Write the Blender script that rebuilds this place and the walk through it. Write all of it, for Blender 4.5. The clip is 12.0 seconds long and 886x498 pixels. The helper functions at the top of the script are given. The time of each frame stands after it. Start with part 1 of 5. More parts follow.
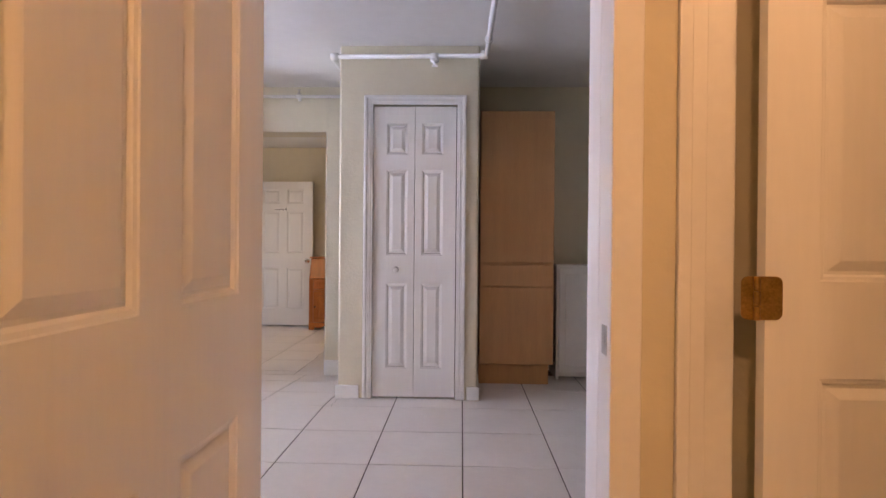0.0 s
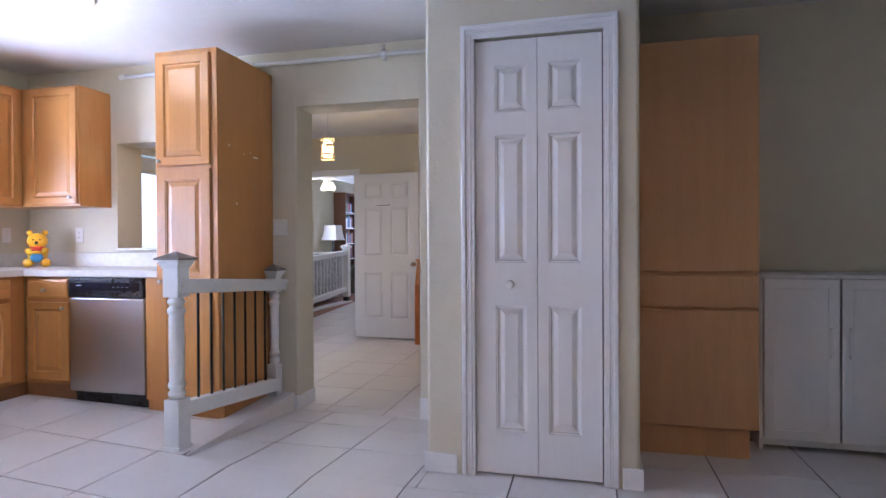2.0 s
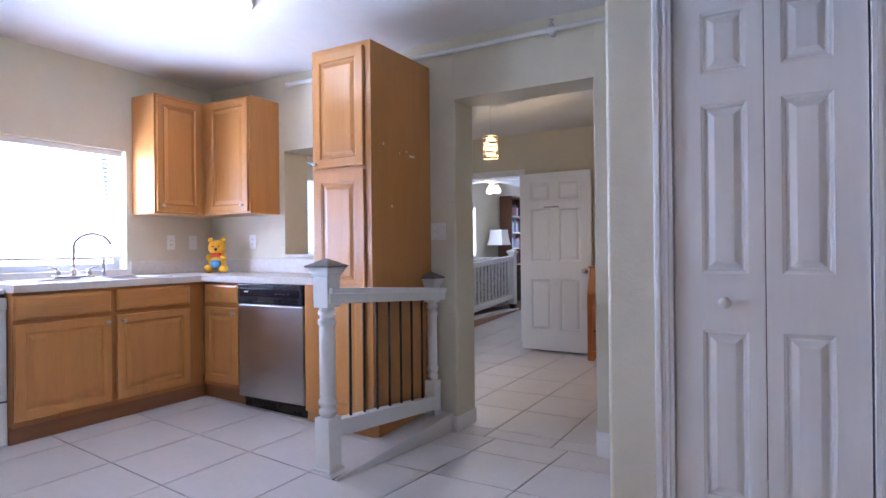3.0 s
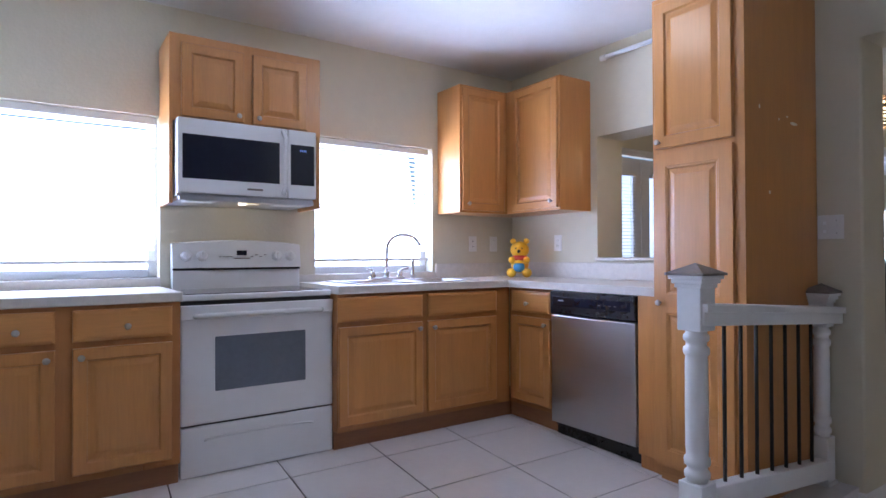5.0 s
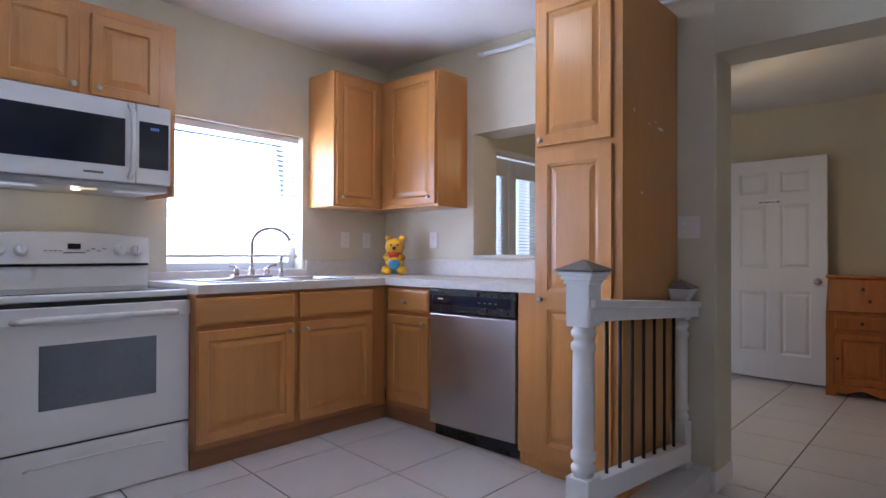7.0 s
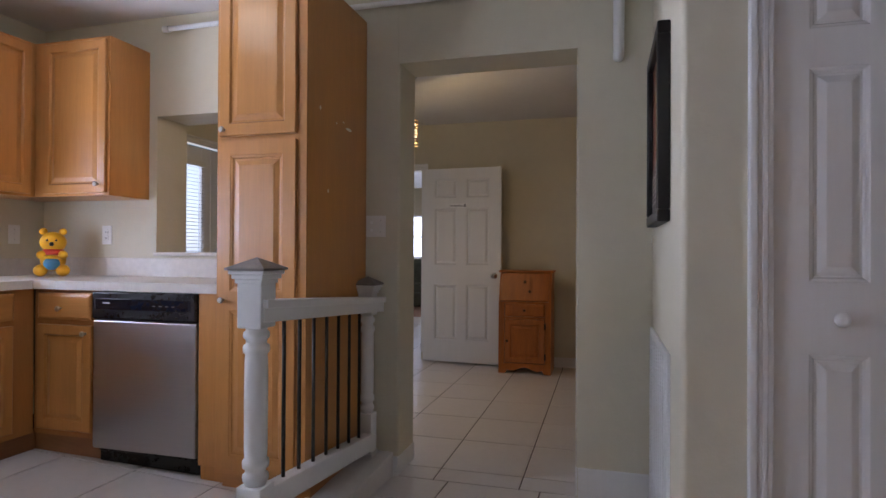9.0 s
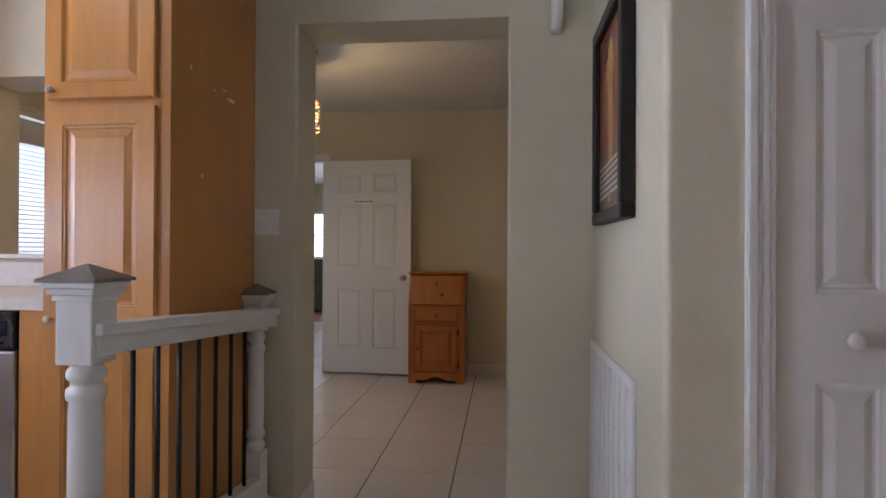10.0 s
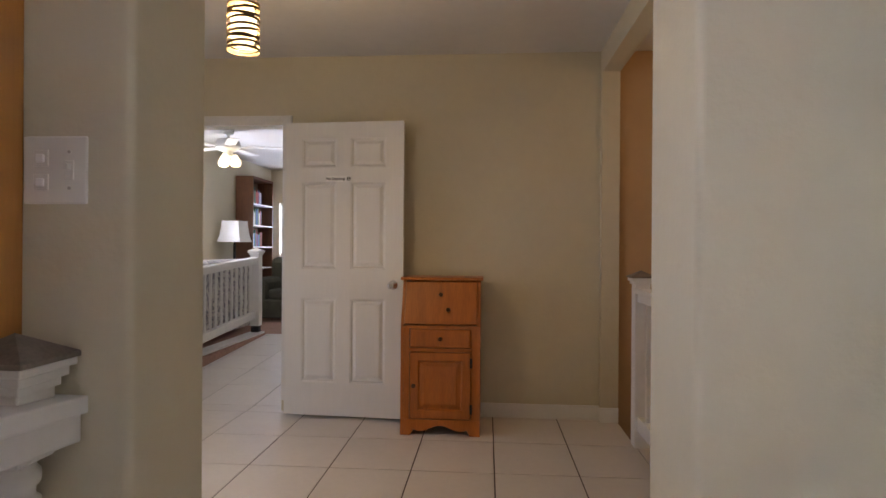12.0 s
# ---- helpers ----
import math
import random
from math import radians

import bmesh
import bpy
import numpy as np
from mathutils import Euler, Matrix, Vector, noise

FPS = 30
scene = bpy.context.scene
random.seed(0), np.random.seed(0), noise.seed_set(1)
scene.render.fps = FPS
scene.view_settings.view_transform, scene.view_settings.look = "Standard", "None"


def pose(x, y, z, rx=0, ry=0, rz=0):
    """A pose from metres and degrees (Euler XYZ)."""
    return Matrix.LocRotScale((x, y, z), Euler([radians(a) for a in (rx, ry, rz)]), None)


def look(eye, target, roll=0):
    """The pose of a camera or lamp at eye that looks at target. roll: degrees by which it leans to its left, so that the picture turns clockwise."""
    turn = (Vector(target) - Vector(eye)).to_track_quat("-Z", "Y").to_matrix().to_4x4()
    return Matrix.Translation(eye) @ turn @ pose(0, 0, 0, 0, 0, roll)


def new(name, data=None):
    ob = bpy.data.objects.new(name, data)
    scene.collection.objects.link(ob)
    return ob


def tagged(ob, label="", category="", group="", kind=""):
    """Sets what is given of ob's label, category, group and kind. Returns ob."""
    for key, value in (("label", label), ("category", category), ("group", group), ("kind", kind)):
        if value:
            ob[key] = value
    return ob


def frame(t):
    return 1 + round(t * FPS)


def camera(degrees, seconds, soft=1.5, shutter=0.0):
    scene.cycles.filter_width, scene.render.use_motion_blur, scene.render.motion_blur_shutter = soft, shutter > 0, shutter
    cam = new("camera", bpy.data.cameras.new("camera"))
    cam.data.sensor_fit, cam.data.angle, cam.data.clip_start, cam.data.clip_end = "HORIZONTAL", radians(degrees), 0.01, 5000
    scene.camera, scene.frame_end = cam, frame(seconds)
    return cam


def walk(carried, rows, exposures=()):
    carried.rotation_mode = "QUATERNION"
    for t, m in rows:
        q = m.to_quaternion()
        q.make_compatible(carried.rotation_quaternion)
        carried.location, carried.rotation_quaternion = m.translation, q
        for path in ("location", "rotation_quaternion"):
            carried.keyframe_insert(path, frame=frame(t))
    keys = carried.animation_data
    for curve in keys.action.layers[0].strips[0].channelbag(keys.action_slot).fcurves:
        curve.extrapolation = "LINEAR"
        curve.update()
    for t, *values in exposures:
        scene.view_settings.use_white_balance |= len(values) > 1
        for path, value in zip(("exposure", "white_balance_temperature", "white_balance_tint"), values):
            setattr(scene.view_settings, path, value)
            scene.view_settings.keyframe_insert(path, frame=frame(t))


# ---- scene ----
cam = camera(74.6, 12.0)
PATH = [
    (0, (0.093, -0.077, 1.079), (0.029, 1.922, 1.069), 0.5),
    (0.5, (0.108, 0.294, 1.065), (0.023, 2.292, 1.056), 0.4),
    (1, (0.073, 0.641, 1.064), (-0.01, 2.639, 1.061), 0.2),
    (1.5, (0.048, 0.977, 1.104), (-0.169, 2.965, 1.085), -0.2),
    (2, (-0.012, 1.282, 1.106), (-0.497, 3.222, 1.086), -0.3),
    (2.5, (-0.101, 1.54, 1.097), (-0.783, 3.419, 1.093), -0.3),
    (3, (-0.185, 1.752, 1.108), (-1.198, 3.476, 1.109), -0.6),
    (3.5, (-0.32, 1.881, 1.114), (-1.622, 3.399, 1.116), -0.5),
    (5.5, (-1.099, 2.015, 1.094), (-2.767, 3.119, 1.118), -0.2),
    (6, (-1.18, 2.023, 1.087), (-2.804, 3.191, 1.114), -0.0),
    (6.5, (-1.169, 2.028, 1.085), (-2.665, 3.355, 1.111), 0.0),
    (8.3, (-0.985, 2.027, 1.1), (-1.822, 3.844, 1.107), 0.5),
    (8.5, (-0.983, 2.047, 1.097), (-1.736, 3.9, 1.108), 0.3),
    (9, (-0.991, 2.177, 1.091), (-1.526, 4.104, 1.102), 0.3),
    (9.5, (-1.019, 2.381, 1.097), (-1.358, 4.352, 1.105), 0.4),
    (10, (-1.142, 2.625, 1.103), (-1.347, 4.615, 1.112), 0.3),
    (10.5, (-1.295, 2.943, 1.119), (-1.386, 4.941, 1.124), 0.4),
    (11, (-1.369, 3.357, 1.121), (-1.482, 5.354, 1.123), 0.4),
    (11.5, (-1.431, 3.762, 1.118), (-1.581, 5.757, 1.118), 0.3),
    (12, (-1.442, 4.136, 1.1), (-1.593, 6.13, 1.1), 0.4),
]
walk(cam, [(t, look(eye, target, roll)) for t, eye, target, roll in PATH],
     exposures=[(0, 0.22, 7150, 10), (0.5, 0.12, 6650, 10), (1.5, 0.02, 6050, 8), (3.5, -0.25, 5700, 6), (5.5, -0.7, 5800, 5), (6.5, -0.7, 5900, 5), (8.5, -1.0, 6400, 5),
                (9.5, -0.9, 7000, 5), (10.5, -0.72, 7250, 6), (11.2, -0.45, 7500, 5.5), (12, -0.22, 7500, 6)])

# ---- world and lights ----
world = bpy.data.worlds.new("sky")
scene.world = world
world.use_nodes = True
wn = world.node_tree
sky = wn.nodes.new("ShaderNodeTexSky")
sky.sky_type, sky.sun_disc = "NISHITA", False
sky.sun_elevation, sky.sun_rotation = radians(50), radians(200)
wn.links.new(sky.outputs[0], wn.nodes["Background"].inputs[0])
wn.nodes["Background"].inputs[1].default_value = 0.12


def lamp(name, kind, power, colour, m, **more):
    data = bpy.data.lights.new(name, kind)
    data.energy, data.color = power, colour
    for key, value in more.items():
        if key == "size":
            data.shape, data.size, data.size_y = "RECTANGLE", value[0], value[1]
        elif key == "radius":
            data.shadow_soft_size = value
        elif key == "angle":
            data.angle = value
    ob = new(name, data)
    ob.matrix_world = m
    return ob


CZ_LAMP = 2.30
DAY = (0.63, 0.685, 1.0)
WARM = (1.0, 0.53, 0.28)
lamp("sun", "SUN", 2.0, (1.0, 0.95, 0.88), look((0, -20, 24), (0, 0, 0)), angle=radians(0.5))
# daylight in the two kitchen windows, the glazed doors and the living room window
lamp("window_daylight", "AREA", 112, DAY, look((-4.66, 1.93, 1.42), (-2.0, 1.93, 1.95)), size=(1.15, 0.86))
lamp("window_daylight", "AREA", 105, DAY, look((-4.66, 3.86, 1.42), (-2.0, 3.86, 1.95)), size=(0.86, 0.86))
# sunlit ground outside throws light up on the ceiling
lamp("sunlit_ground", "AREA", 740, DAY, look((-5.20, 2.9, 0.22), (-3.8, 2.9, 2.4)), size=(3.2, 0.6))
lamp("door_daylight", "AREA", 16, DAY, look((-4.70, 6.75, 1.2), (0, 6.75, 1.2)), size=(1.4, 1.7))
lamp("living_daylight", "AREA", 120, DAY, look((-5.55, 11.1, 1.45), (0, 11.1, 1.45)), size=(1.1, 0.95))
lamp("living_daylight", "AREA", 45, DAY, look((-4.71, 14.45, 1.42), (-4.71, 8.0, 1.42)), size=(0.8, 0.92))
# warm bulbs of the vestibule, side room, pendant, stairwell and ceiling fan
lamp("vestibule_bulb", "POINT", 30, WARM, pose(0.05, -0.75, 2.2), radius=0.08)
lamp("side_room_bulb", "POINT", 16, WARM, pose(1.3, 0.1, 2.2), radius=0.08)
lamp("pendant_bulb", "POINT", 27, (1.0, 0.70, 0.40), pose(-2.465, 6.5, 2.025), radius=0.03)
lamp("stair_bulb", "POINT", 7, (1.0, 0.68, 0.42), pose(0.1, 6.9, 2.1), radius=0.06)
lamp("fan_bulb", "POINT", 9, (1.0, 0.82, 0.6), pose(-4.48, 10.75, 1.92), radius=0.06)
lamp("ceiling_bulb", "POINT", 7.5, (0.92, 0.92, 1.0), pose(-2.8, 3.85, CZ_LAMP), radius=0.12)
lamp("range_bulb", "POINT", 0.5, (1.0, 0.8, 0.55), pose(-4.2, 2.9, 1.36), radius=0.02)


# ---- materials ----
def mat(name, col, rough=0.5, metal=0.0, vary=0.06, scale=6.0, bump=0.0, bump_scale=80.0, stretch=(1, 1, 1), dark=None, spec=0.5, random_vary=0.0, rough_vary=0.08):
    """A surface with variation at two scales and fine relief."""
    m = bpy.data.materials.new(name)
    m.use_nodes = True
    nt = m.node_tree
    n, l = nt.nodes, nt.links
    b = n["Principled BSDF"]
    b.inputs["Metallic"].default_value = metal
    b.inputs["Specular IOR Level"].default_value = spec
    tc = n.new("ShaderNodeTexCoord")
    info = n.new("ShaderNodeObjectInfo")
    add = n.new("ShaderNodeVectorMath")
    add.operation = "MULTIPLY_ADD"
    comb = n.new("ShaderNodeCombineXYZ")
    for k in range(3):
        l.new(info.outputs["Random"], comb.inputs[k])
    add.inputs[1].default_value = (17, 13, 11)
    l.new(comb.outputs[0], add.inputs[0])
    l.new(tc.outputs["Object"], add.inputs[2])
    mp = n.new("ShaderNodeMapping")
    mp.inputs["Scale"].default_value = stretch
    l.new(add.outputs[0], mp.inputs[0])
    big = n.new("ShaderNodeTexNoise")
    big.inputs["Scale"].default_value, big.inputs["Detail"].default_value = scale, 3
    l.new(mp.outputs[0], big.inputs["Vector"])
    fine = n.new("ShaderNodeTexNoise")
    fine.inputs["Scale"].default_value, fine.inputs["Detail"].default_value = scale * 7, 4
    l.new(mp.outputs[0], fine.inputs["Vector"])
    mix = n.new("ShaderNodeMath")
    mix.operation = "MULTIPLY_ADD"
    mix.inputs[1].default_value = 0.45
    l.new(fine.outputs[0], mix.inputs[0])
    half = n.new("ShaderNodeMath")
    half.operation = "MULTIPLY"
    half.inputs[1].default_value = 0.55
    l.new(big.outputs[0], half.inputs[0])
    l.new(half.outputs[0], mix.inputs[2])
    ramp = n.new("ShaderNodeValToRGB")
    lo = dark or tuple(c * (1 - 2.2 * vary) for c in col)
    hi = tuple(min(1, c * (1 + 1.2 * vary)) for c in col)
    ramp.color_ramp.elements[0].position, ramp.color_ramp.elements[1].position = 0.32, 0.68
    ramp.color_ramp.elements[0].color, ramp.color_ramp.elements[1].color = (*lo, 1), (*hi, 1)
    l.new(mix.outputs[0], ramp.inputs[0])
    hsv = n.new("ShaderNodeHueSaturation")
    mr = n.new("ShaderNodeMapRange")
    mr.inputs["To Min"].default_value, mr.inputs["To Max"].default_value = 1 - random_vary, 1 + random_vary
    l.new(info.outputs["Random"], mr.inputs[0])
    l.new(mr.outputs[0], hsv.inputs["Value"])
    l.new(ramp.outputs[0], hsv.inputs["Color"])
    l.new(hsv.outputs[0], b.inputs["Base Color"])
    rr = n.new("ShaderNodeMapRange")
    rr.inputs["To Min"].default_value, rr.inputs["To Max"].default_value = max(0.02, rough - rough_vary), min(1, rough + rough_vary)
    l.new(mix.outputs[0], rr.inputs[0])
    l.new(rr.outputs[0], b.inputs["Roughness"])
    if bump:
        nb = n.new("ShaderNodeTexNoise")
        nb.inputs["Scale"].default_value, nb.inputs["Detail"].default_value = bump_scale, 4
        l.new(mp.outputs[0], nb.inputs["Vector"])
        bp = n.new("ShaderNodeBump")
        bp.inputs["Strength"].default_value, bp.inputs["Distance"].default_value = bump, 0.004
        l.new(nb.outputs[0], bp.inputs["Height"])
        l.new(bp.outputs[0], b.inputs["Normal"])
    return m


def glow(name, col, power):
    m = bpy.data.materials.new(name)
    m.use_nodes = True
    b = m.node_tree.nodes["Principled BSDF"]
    b.inputs["Base Color"].default_value = (*col, 1)
    b.inputs["Emission Color"].default_value = (*col, 1)
    b.inputs["Emission Strength"].default_value = power
    return m


def glass(name, col=(0.95, 0.97, 0.97), rough=0.02):
    m = bpy.data.materials.new(name)
    m.use_nodes = True
    b = m.node_tree.nodes["Principled BSDF"]
    b.inputs["Base Color"].default_value = (*col, 1)
    b.inputs["Roughness"].default_value = rough
    b.inputs["Transmission Weight"].default_value = 1
    b.inputs["IOR"].default_value = 1.1
    return m


PAINT = mat("wall_paint", (0.63, 0.585, 0.455), 0.6, vary=0.02, scale=2.0, bump=0.35, bump_scale=55)
CEIL = mat("ceiling_paint", (0.74, 0.73, 0.71), 0.8, vary=0.02, scale=2.0, bump=0.5, bump_scale=70)
WHITE = mat("white_gloss_paint", (0.80, 0.80, 0.79), 0.35, vary=0.02, scale=5, bump=0.012, bump_scale=60)
DOORW = mat("white_door_paint", (0.80, 0.80, 0.79), 0.38, vary=0.015, scale=3, bump=0.06, bump_scale=90, stretch=(3, 3, 0.3))
MAPLE = mat("honey_maple", (0.500, 0.224, 0.064), 0.29, vary=0.06, scale=1.7, stretch=(9, 9, 0.7), bump=0.008, bump_scale=40, random_vary=0.06, rough_vary=0.03)
MAPLE_H = mat("honey_maple_rail", (0.500, 0.224, 0.064), 0.29, vary=0.06, scale=1.7, stretch=(0.7, 9, 9), bump=0.008, bump_scale=40, random_vary=0.06, rough_vary=0.03)
KICK = mat("red_brown_toe_kick", (0.30, 0.13, 0.055), 0.45, vary=0.08, scale=3, stretch=(0.7, 6, 6))
MAPLE_F = mat("maple_face_frame", (0.40, 0.165, 0.046), 0.30, vary=0.05, scale=3.2, stretch=(9, 9, 0.7), bump=0.04, bump_scale=40, random_vary=0.04)
BIRCH = mat("brown_laminate", (0.47, 0.262, 0.118), 0.5, vary=0.05, scale=3, stretch=(6, 6, 0.6))
PINE = mat("orange_pine", (0.47, 0.142, 0.025), 0.34, vary=0.12, scale=3.5, stretch=(7, 7, 0.8), random_vary=0.08)
BROWN = mat("dark_brown_wood", (0.16, 0.065, 0.03), 0.45, vary=0.15, scale=3, stretch=(6, 6, 0.7))
TILE = mat("floor_tile_glaze", (0.70, 0.665, 0.645), 0.36, vary=0.025, scale=4, bump=0.02, bump_scale=12, random_vary=0.02, rough_vary=0.02, spec=0.4)
GROUT = mat("grey_grout", (0.10, 0.082, 0.07), 0.9, vary=0.15, scale=12, bump=0.2)
LAMI = mat("countertop_laminate", (0.66, 0.62, 0.57), 0.35, vary=0.05, scale=30)
ENAMEL = mat("white_enamel", (0.82, 0.82, 0.82), 0.22, vary=0.01, scale=3)
STEEL = mat("brushed_steel", (0.50, 0.495, 0.51), 0.33, metal=1.0, vary=0.03, scale=4, stretch=(0.5, 0.5, 60), bump=0.008, bump_scale=20)
CHROME = mat("chrome", (0.75, 0.75, 0.76), 0.10, metal=1.0, vary=0.02, rough_vary=0.04)
NICKEL = mat("satin_nickel", (0.50, 0.48, 0.45), 0.3, metal=1.0, vary=0.05)
BRASS = mat("aged_brass", (0.45, 0.28, 0.10), 0.38, metal=1.0, vary=0.2, scale=30)
BLACK = mat("black_plastic", (0.012, 0.012, 0.014), 0.28, vary=0.1)
BLACKM = mat("black_iron", (0.010, 0.009, 0.009), 0.5, vary=0.1)
DARKGL = mat("dark_glass", (0.012, 0.014, 0.025), 0.06, vary=0.05, rough_vary=0.02)
OVENGL = mat("grey_oven_glass", (0.16, 0.18, 0.215), 0.12, vary=0.05, rough_vary=0.02)
CAPGREY = mat("weathered_cap", (0.20, 0.17, 0.15), 0.45, vary=0.15, scale=20)
# stairwell walls: the tan colour carries warm lamplight falling there
WARM_TINT = mat("warm_lit_wall_paint", (0.50, 0.33, 0.18), 0.6, vary=0.03, scale=2.0, bump=0.3, bump_scale=55)
SIGNW = mat("bright_white_card", (0.90, 0.90, 0.90), 0.3, vary=0.0)
PLATE = mat("white_plastic", (0.78, 0.77, 0.74), 0.4, vary=0.01)
CARPET = mat("red_tan_carpet", (0.42, 0.25, 0.19), 0.95, vary=0.15, scale=40, bump=0.8, bump_scale=300)
DUST = mat("white_mark", (0.8, 0.76, 0.7), 0.8)
GLASS = glass("window_glass")
# near-black colour for the shade inside the closet
DARK = mat("closet_shade_black", (0.02, 0.015, 0.01), 0.9)


# ---- mesh helpers ----
def box(bm, x0, x1, y0, y1, z0, z1, bevel=0.0, mi=0):
    m = Matrix.Translation(((x0 + x1) / 2, (y0 + y1) / 2, (z0 + z1) / 2)) @ Matrix.Diagonal((x1 - x0, y1 - y0, z1 - z0, 1))
    vs = bmesh.ops.create_cube(bm, size=1, matrix=m)["verts"]
    fs = {f for v in vs for f in v.link_faces}
    for f in fs:
        f.material_index = mi
    if bevel:
        es = list({e for v in vs for e in v.link_edges})
        bmesh.ops.bevel(bm, geom=es, offset=bevel, segments=2, affect="EDGES", profile=0.5)


def lathe(bm, profile, steps=20, m=Matrix(), mi=0):
    """A turned shape round z: profile of (radius, z)."""
    rings = []
    for r, z in profile:
        rings.append([bm.verts.new(m @ Vector((r * math.cos(2 * math.pi * k / steps), r * math.sin(2 * math.pi * k / steps), z))) for k in range(steps)])
    for a, b in zip(rings, rings[1:]):
        for k in range(steps):
            f = bm.faces.new((a[k], a[(k + 1) % steps], b[(k + 1) % steps], b[k]))
            f.smooth, f.material_index = True, mi
    bm.faces.new(rings[0][::-1]).material_index = mi
    bm.faces.new(rings[-1]).material_index = mi


def stack(bm, loops, mi=0):
    """Rectangular loops (x0, x1, z0, z1, y) joined one to the next, the last one closed."""
    rings = [[bm.verts.new((x, y, z)) for x, z in ((x0, z0), (x1, z0), (x1, z1), (x0, z1))] for x0, x1, z0, z1, y in loops]
    for a, b in zip(rings, rings[1:]):
        for k in range(4):
            bm.faces.new((a[k], a[(k + 1) % 4], b[(k + 1) % 4], b[k])).material_index = mi
    bm.faces.new(rings[-1]).material_index = mi


def inset(r, d, y):
    return (r[0] + d, r[1] - d, r[2] + d, r[3] - d, y)


def panel_front(bm, x0, x1, z0, z1, y, t=0.019, rail=0.055):
    """A raised-panel cabinet door, front at y, facing -y."""
    r = (x0, x1, z0, z1)
    stack(bm, [inset(r, 0, y + t), inset(r, 0, y + 0.004), inset(r, 0.004, y), inset(r, rail - 0.008, y), inset(r, rail - 0.004, y + 0.003),
               inset(r, rail, y + 0.009), inset(r, rail + 0.008, y + 0.009), inset(r, rail + 0.030, y + 0.002), inset(r, rail + 0.034, y + 0.0015)])


def drawer_front(bm, x0, x1, z0, z1, y, t=0.019):
    r = (x0, x1, z0, z1)
    stack(bm, [inset(r, 0, y + t), inset(r, 0, y + 0.007), inset(r, 0.006, y + 0.003), inset(r, 0.012, y + 0.001), inset(r, 0.016, y)])


def tube(bm, pts, r, steps=10, mi=0):
    """A bent round bar along points."""
    pts = [Vector(p) for p in pts]
    rings = []
    side = None
    for i, p in enumerate(pts):
        d = (pts[min(i + 1, len(pts) - 1)] - pts[max(i - 1, 0)]).normalized()
        if side is None:
            side = d.orthogonal().normalized()
        side = (side - d * side.dot(d)).normalized()
        up = d.cross(side)
        rings.append([bm.verts.new(p + r * (math.cos(2 * math.pi * k / steps) * side + math.sin(2 * math.pi * k / steps) * up)) for k in range(steps)])
    for a, b in zip(rings, rings[1:]):
        for k in range(steps):
            f = bm.faces.new((a[k], a[(k + 1) % steps], b[(k + 1) % steps], b[k]))
            f.smooth, f.material_index = True, mi
    bm.faces.new(rings[0][::-1]).material_index = mi
    bm.faces.new(rings[-1]).material_index = mi


def mesh_of(name, bm, mats):
    bmesh.ops.recalc_face_normals(bm, faces=bm.faces)
    me = bpy.data.meshes.new(name)
    bm.to_mesh(me)
    bm.free()
    for m in (mats if isinstance(mats, (list, tuple)) else [mats]):
        me.materials.append(m)
    return me


def part(name, bm, material, parent, label=""):
    ob = new(name, mesh_of(name, bm, material))
    ob.parent = parent
    return tagged(ob, label) if label else ob


def one(name, bm, material, label, category="", kind="", group="", m=None):
    ob = new(name, mesh_of(name, bm, material))
    if m is not None:
        ob.matrix_world = m
    return tagged(ob, label, category, group, kind)


def thing(name, m, label, category, group=""):
    ob = new(name)
    ob.empty_display_size = 0.1
    ob.matrix_world = m
    return tagged(ob, label, category, group)


def B():
    return bmesh.new()


def knob(parent, x, y, z, material=None):
    """A small round cabinet knob that sticks out towards -y."""
    bm = B()
    lathe(bm, [(0.006, 0), (0.005, 0.012), (0.012, 0.016), (0.014, 0.021), (0.012, 0.026), (0.006, 0.028)], 14, pose(x, y, z, 90))
    return part("knob", bm, material or NICKEL, parent, "satin nickel knob")


# ---- setting ----
CZ = 2.48
WX, NY, NB, SY = -4.42, 5.055, 5.31, 1.42
HZ = -0.08


def wall(name, pieces, label, material=None, bevel=0.0):
    bm = B()
    for p in pieces:
        box(bm, *p, bevel=bevel)
    return one(name, bm, material or PAINT, label, "wall", "structure")


def prism(bm, pts, z0, z1, soft=(), r=0.018):
    """An upright prism over a plan outline; the corners named in soft are rounded."""
    out = []
    n = len(pts)
    for i, p in enumerate(pts):
        p = Vector(p)
        if i not in soft:
            out.append(p)
            continue
        a, b = (Vector(pts[i - 1]) - p).normalized(), (Vector(pts[(i + 1) % n]) - p).normalized()
        c = p + (a + b) * r
        for k in range(7):
            t = math.pi / 2 * k / 6
            out.append(c - b * r * math.cos(t) - a * r * math.sin(t))
    lo = [bm.verts.new((p.x, p.y, z0)) for p in out]
    hi = [bm.verts.new((p.x, p.y, z1)) for p in out]
    bm.faces.new(lo[::-1])
    bm.faces.new(hi)
    for k in range(len(out)):
        f = bm.faces.new((lo[k], lo[(k + 1) % len(out)], hi[(k + 1) % len(out)], hi[k]))
        f.smooth = False


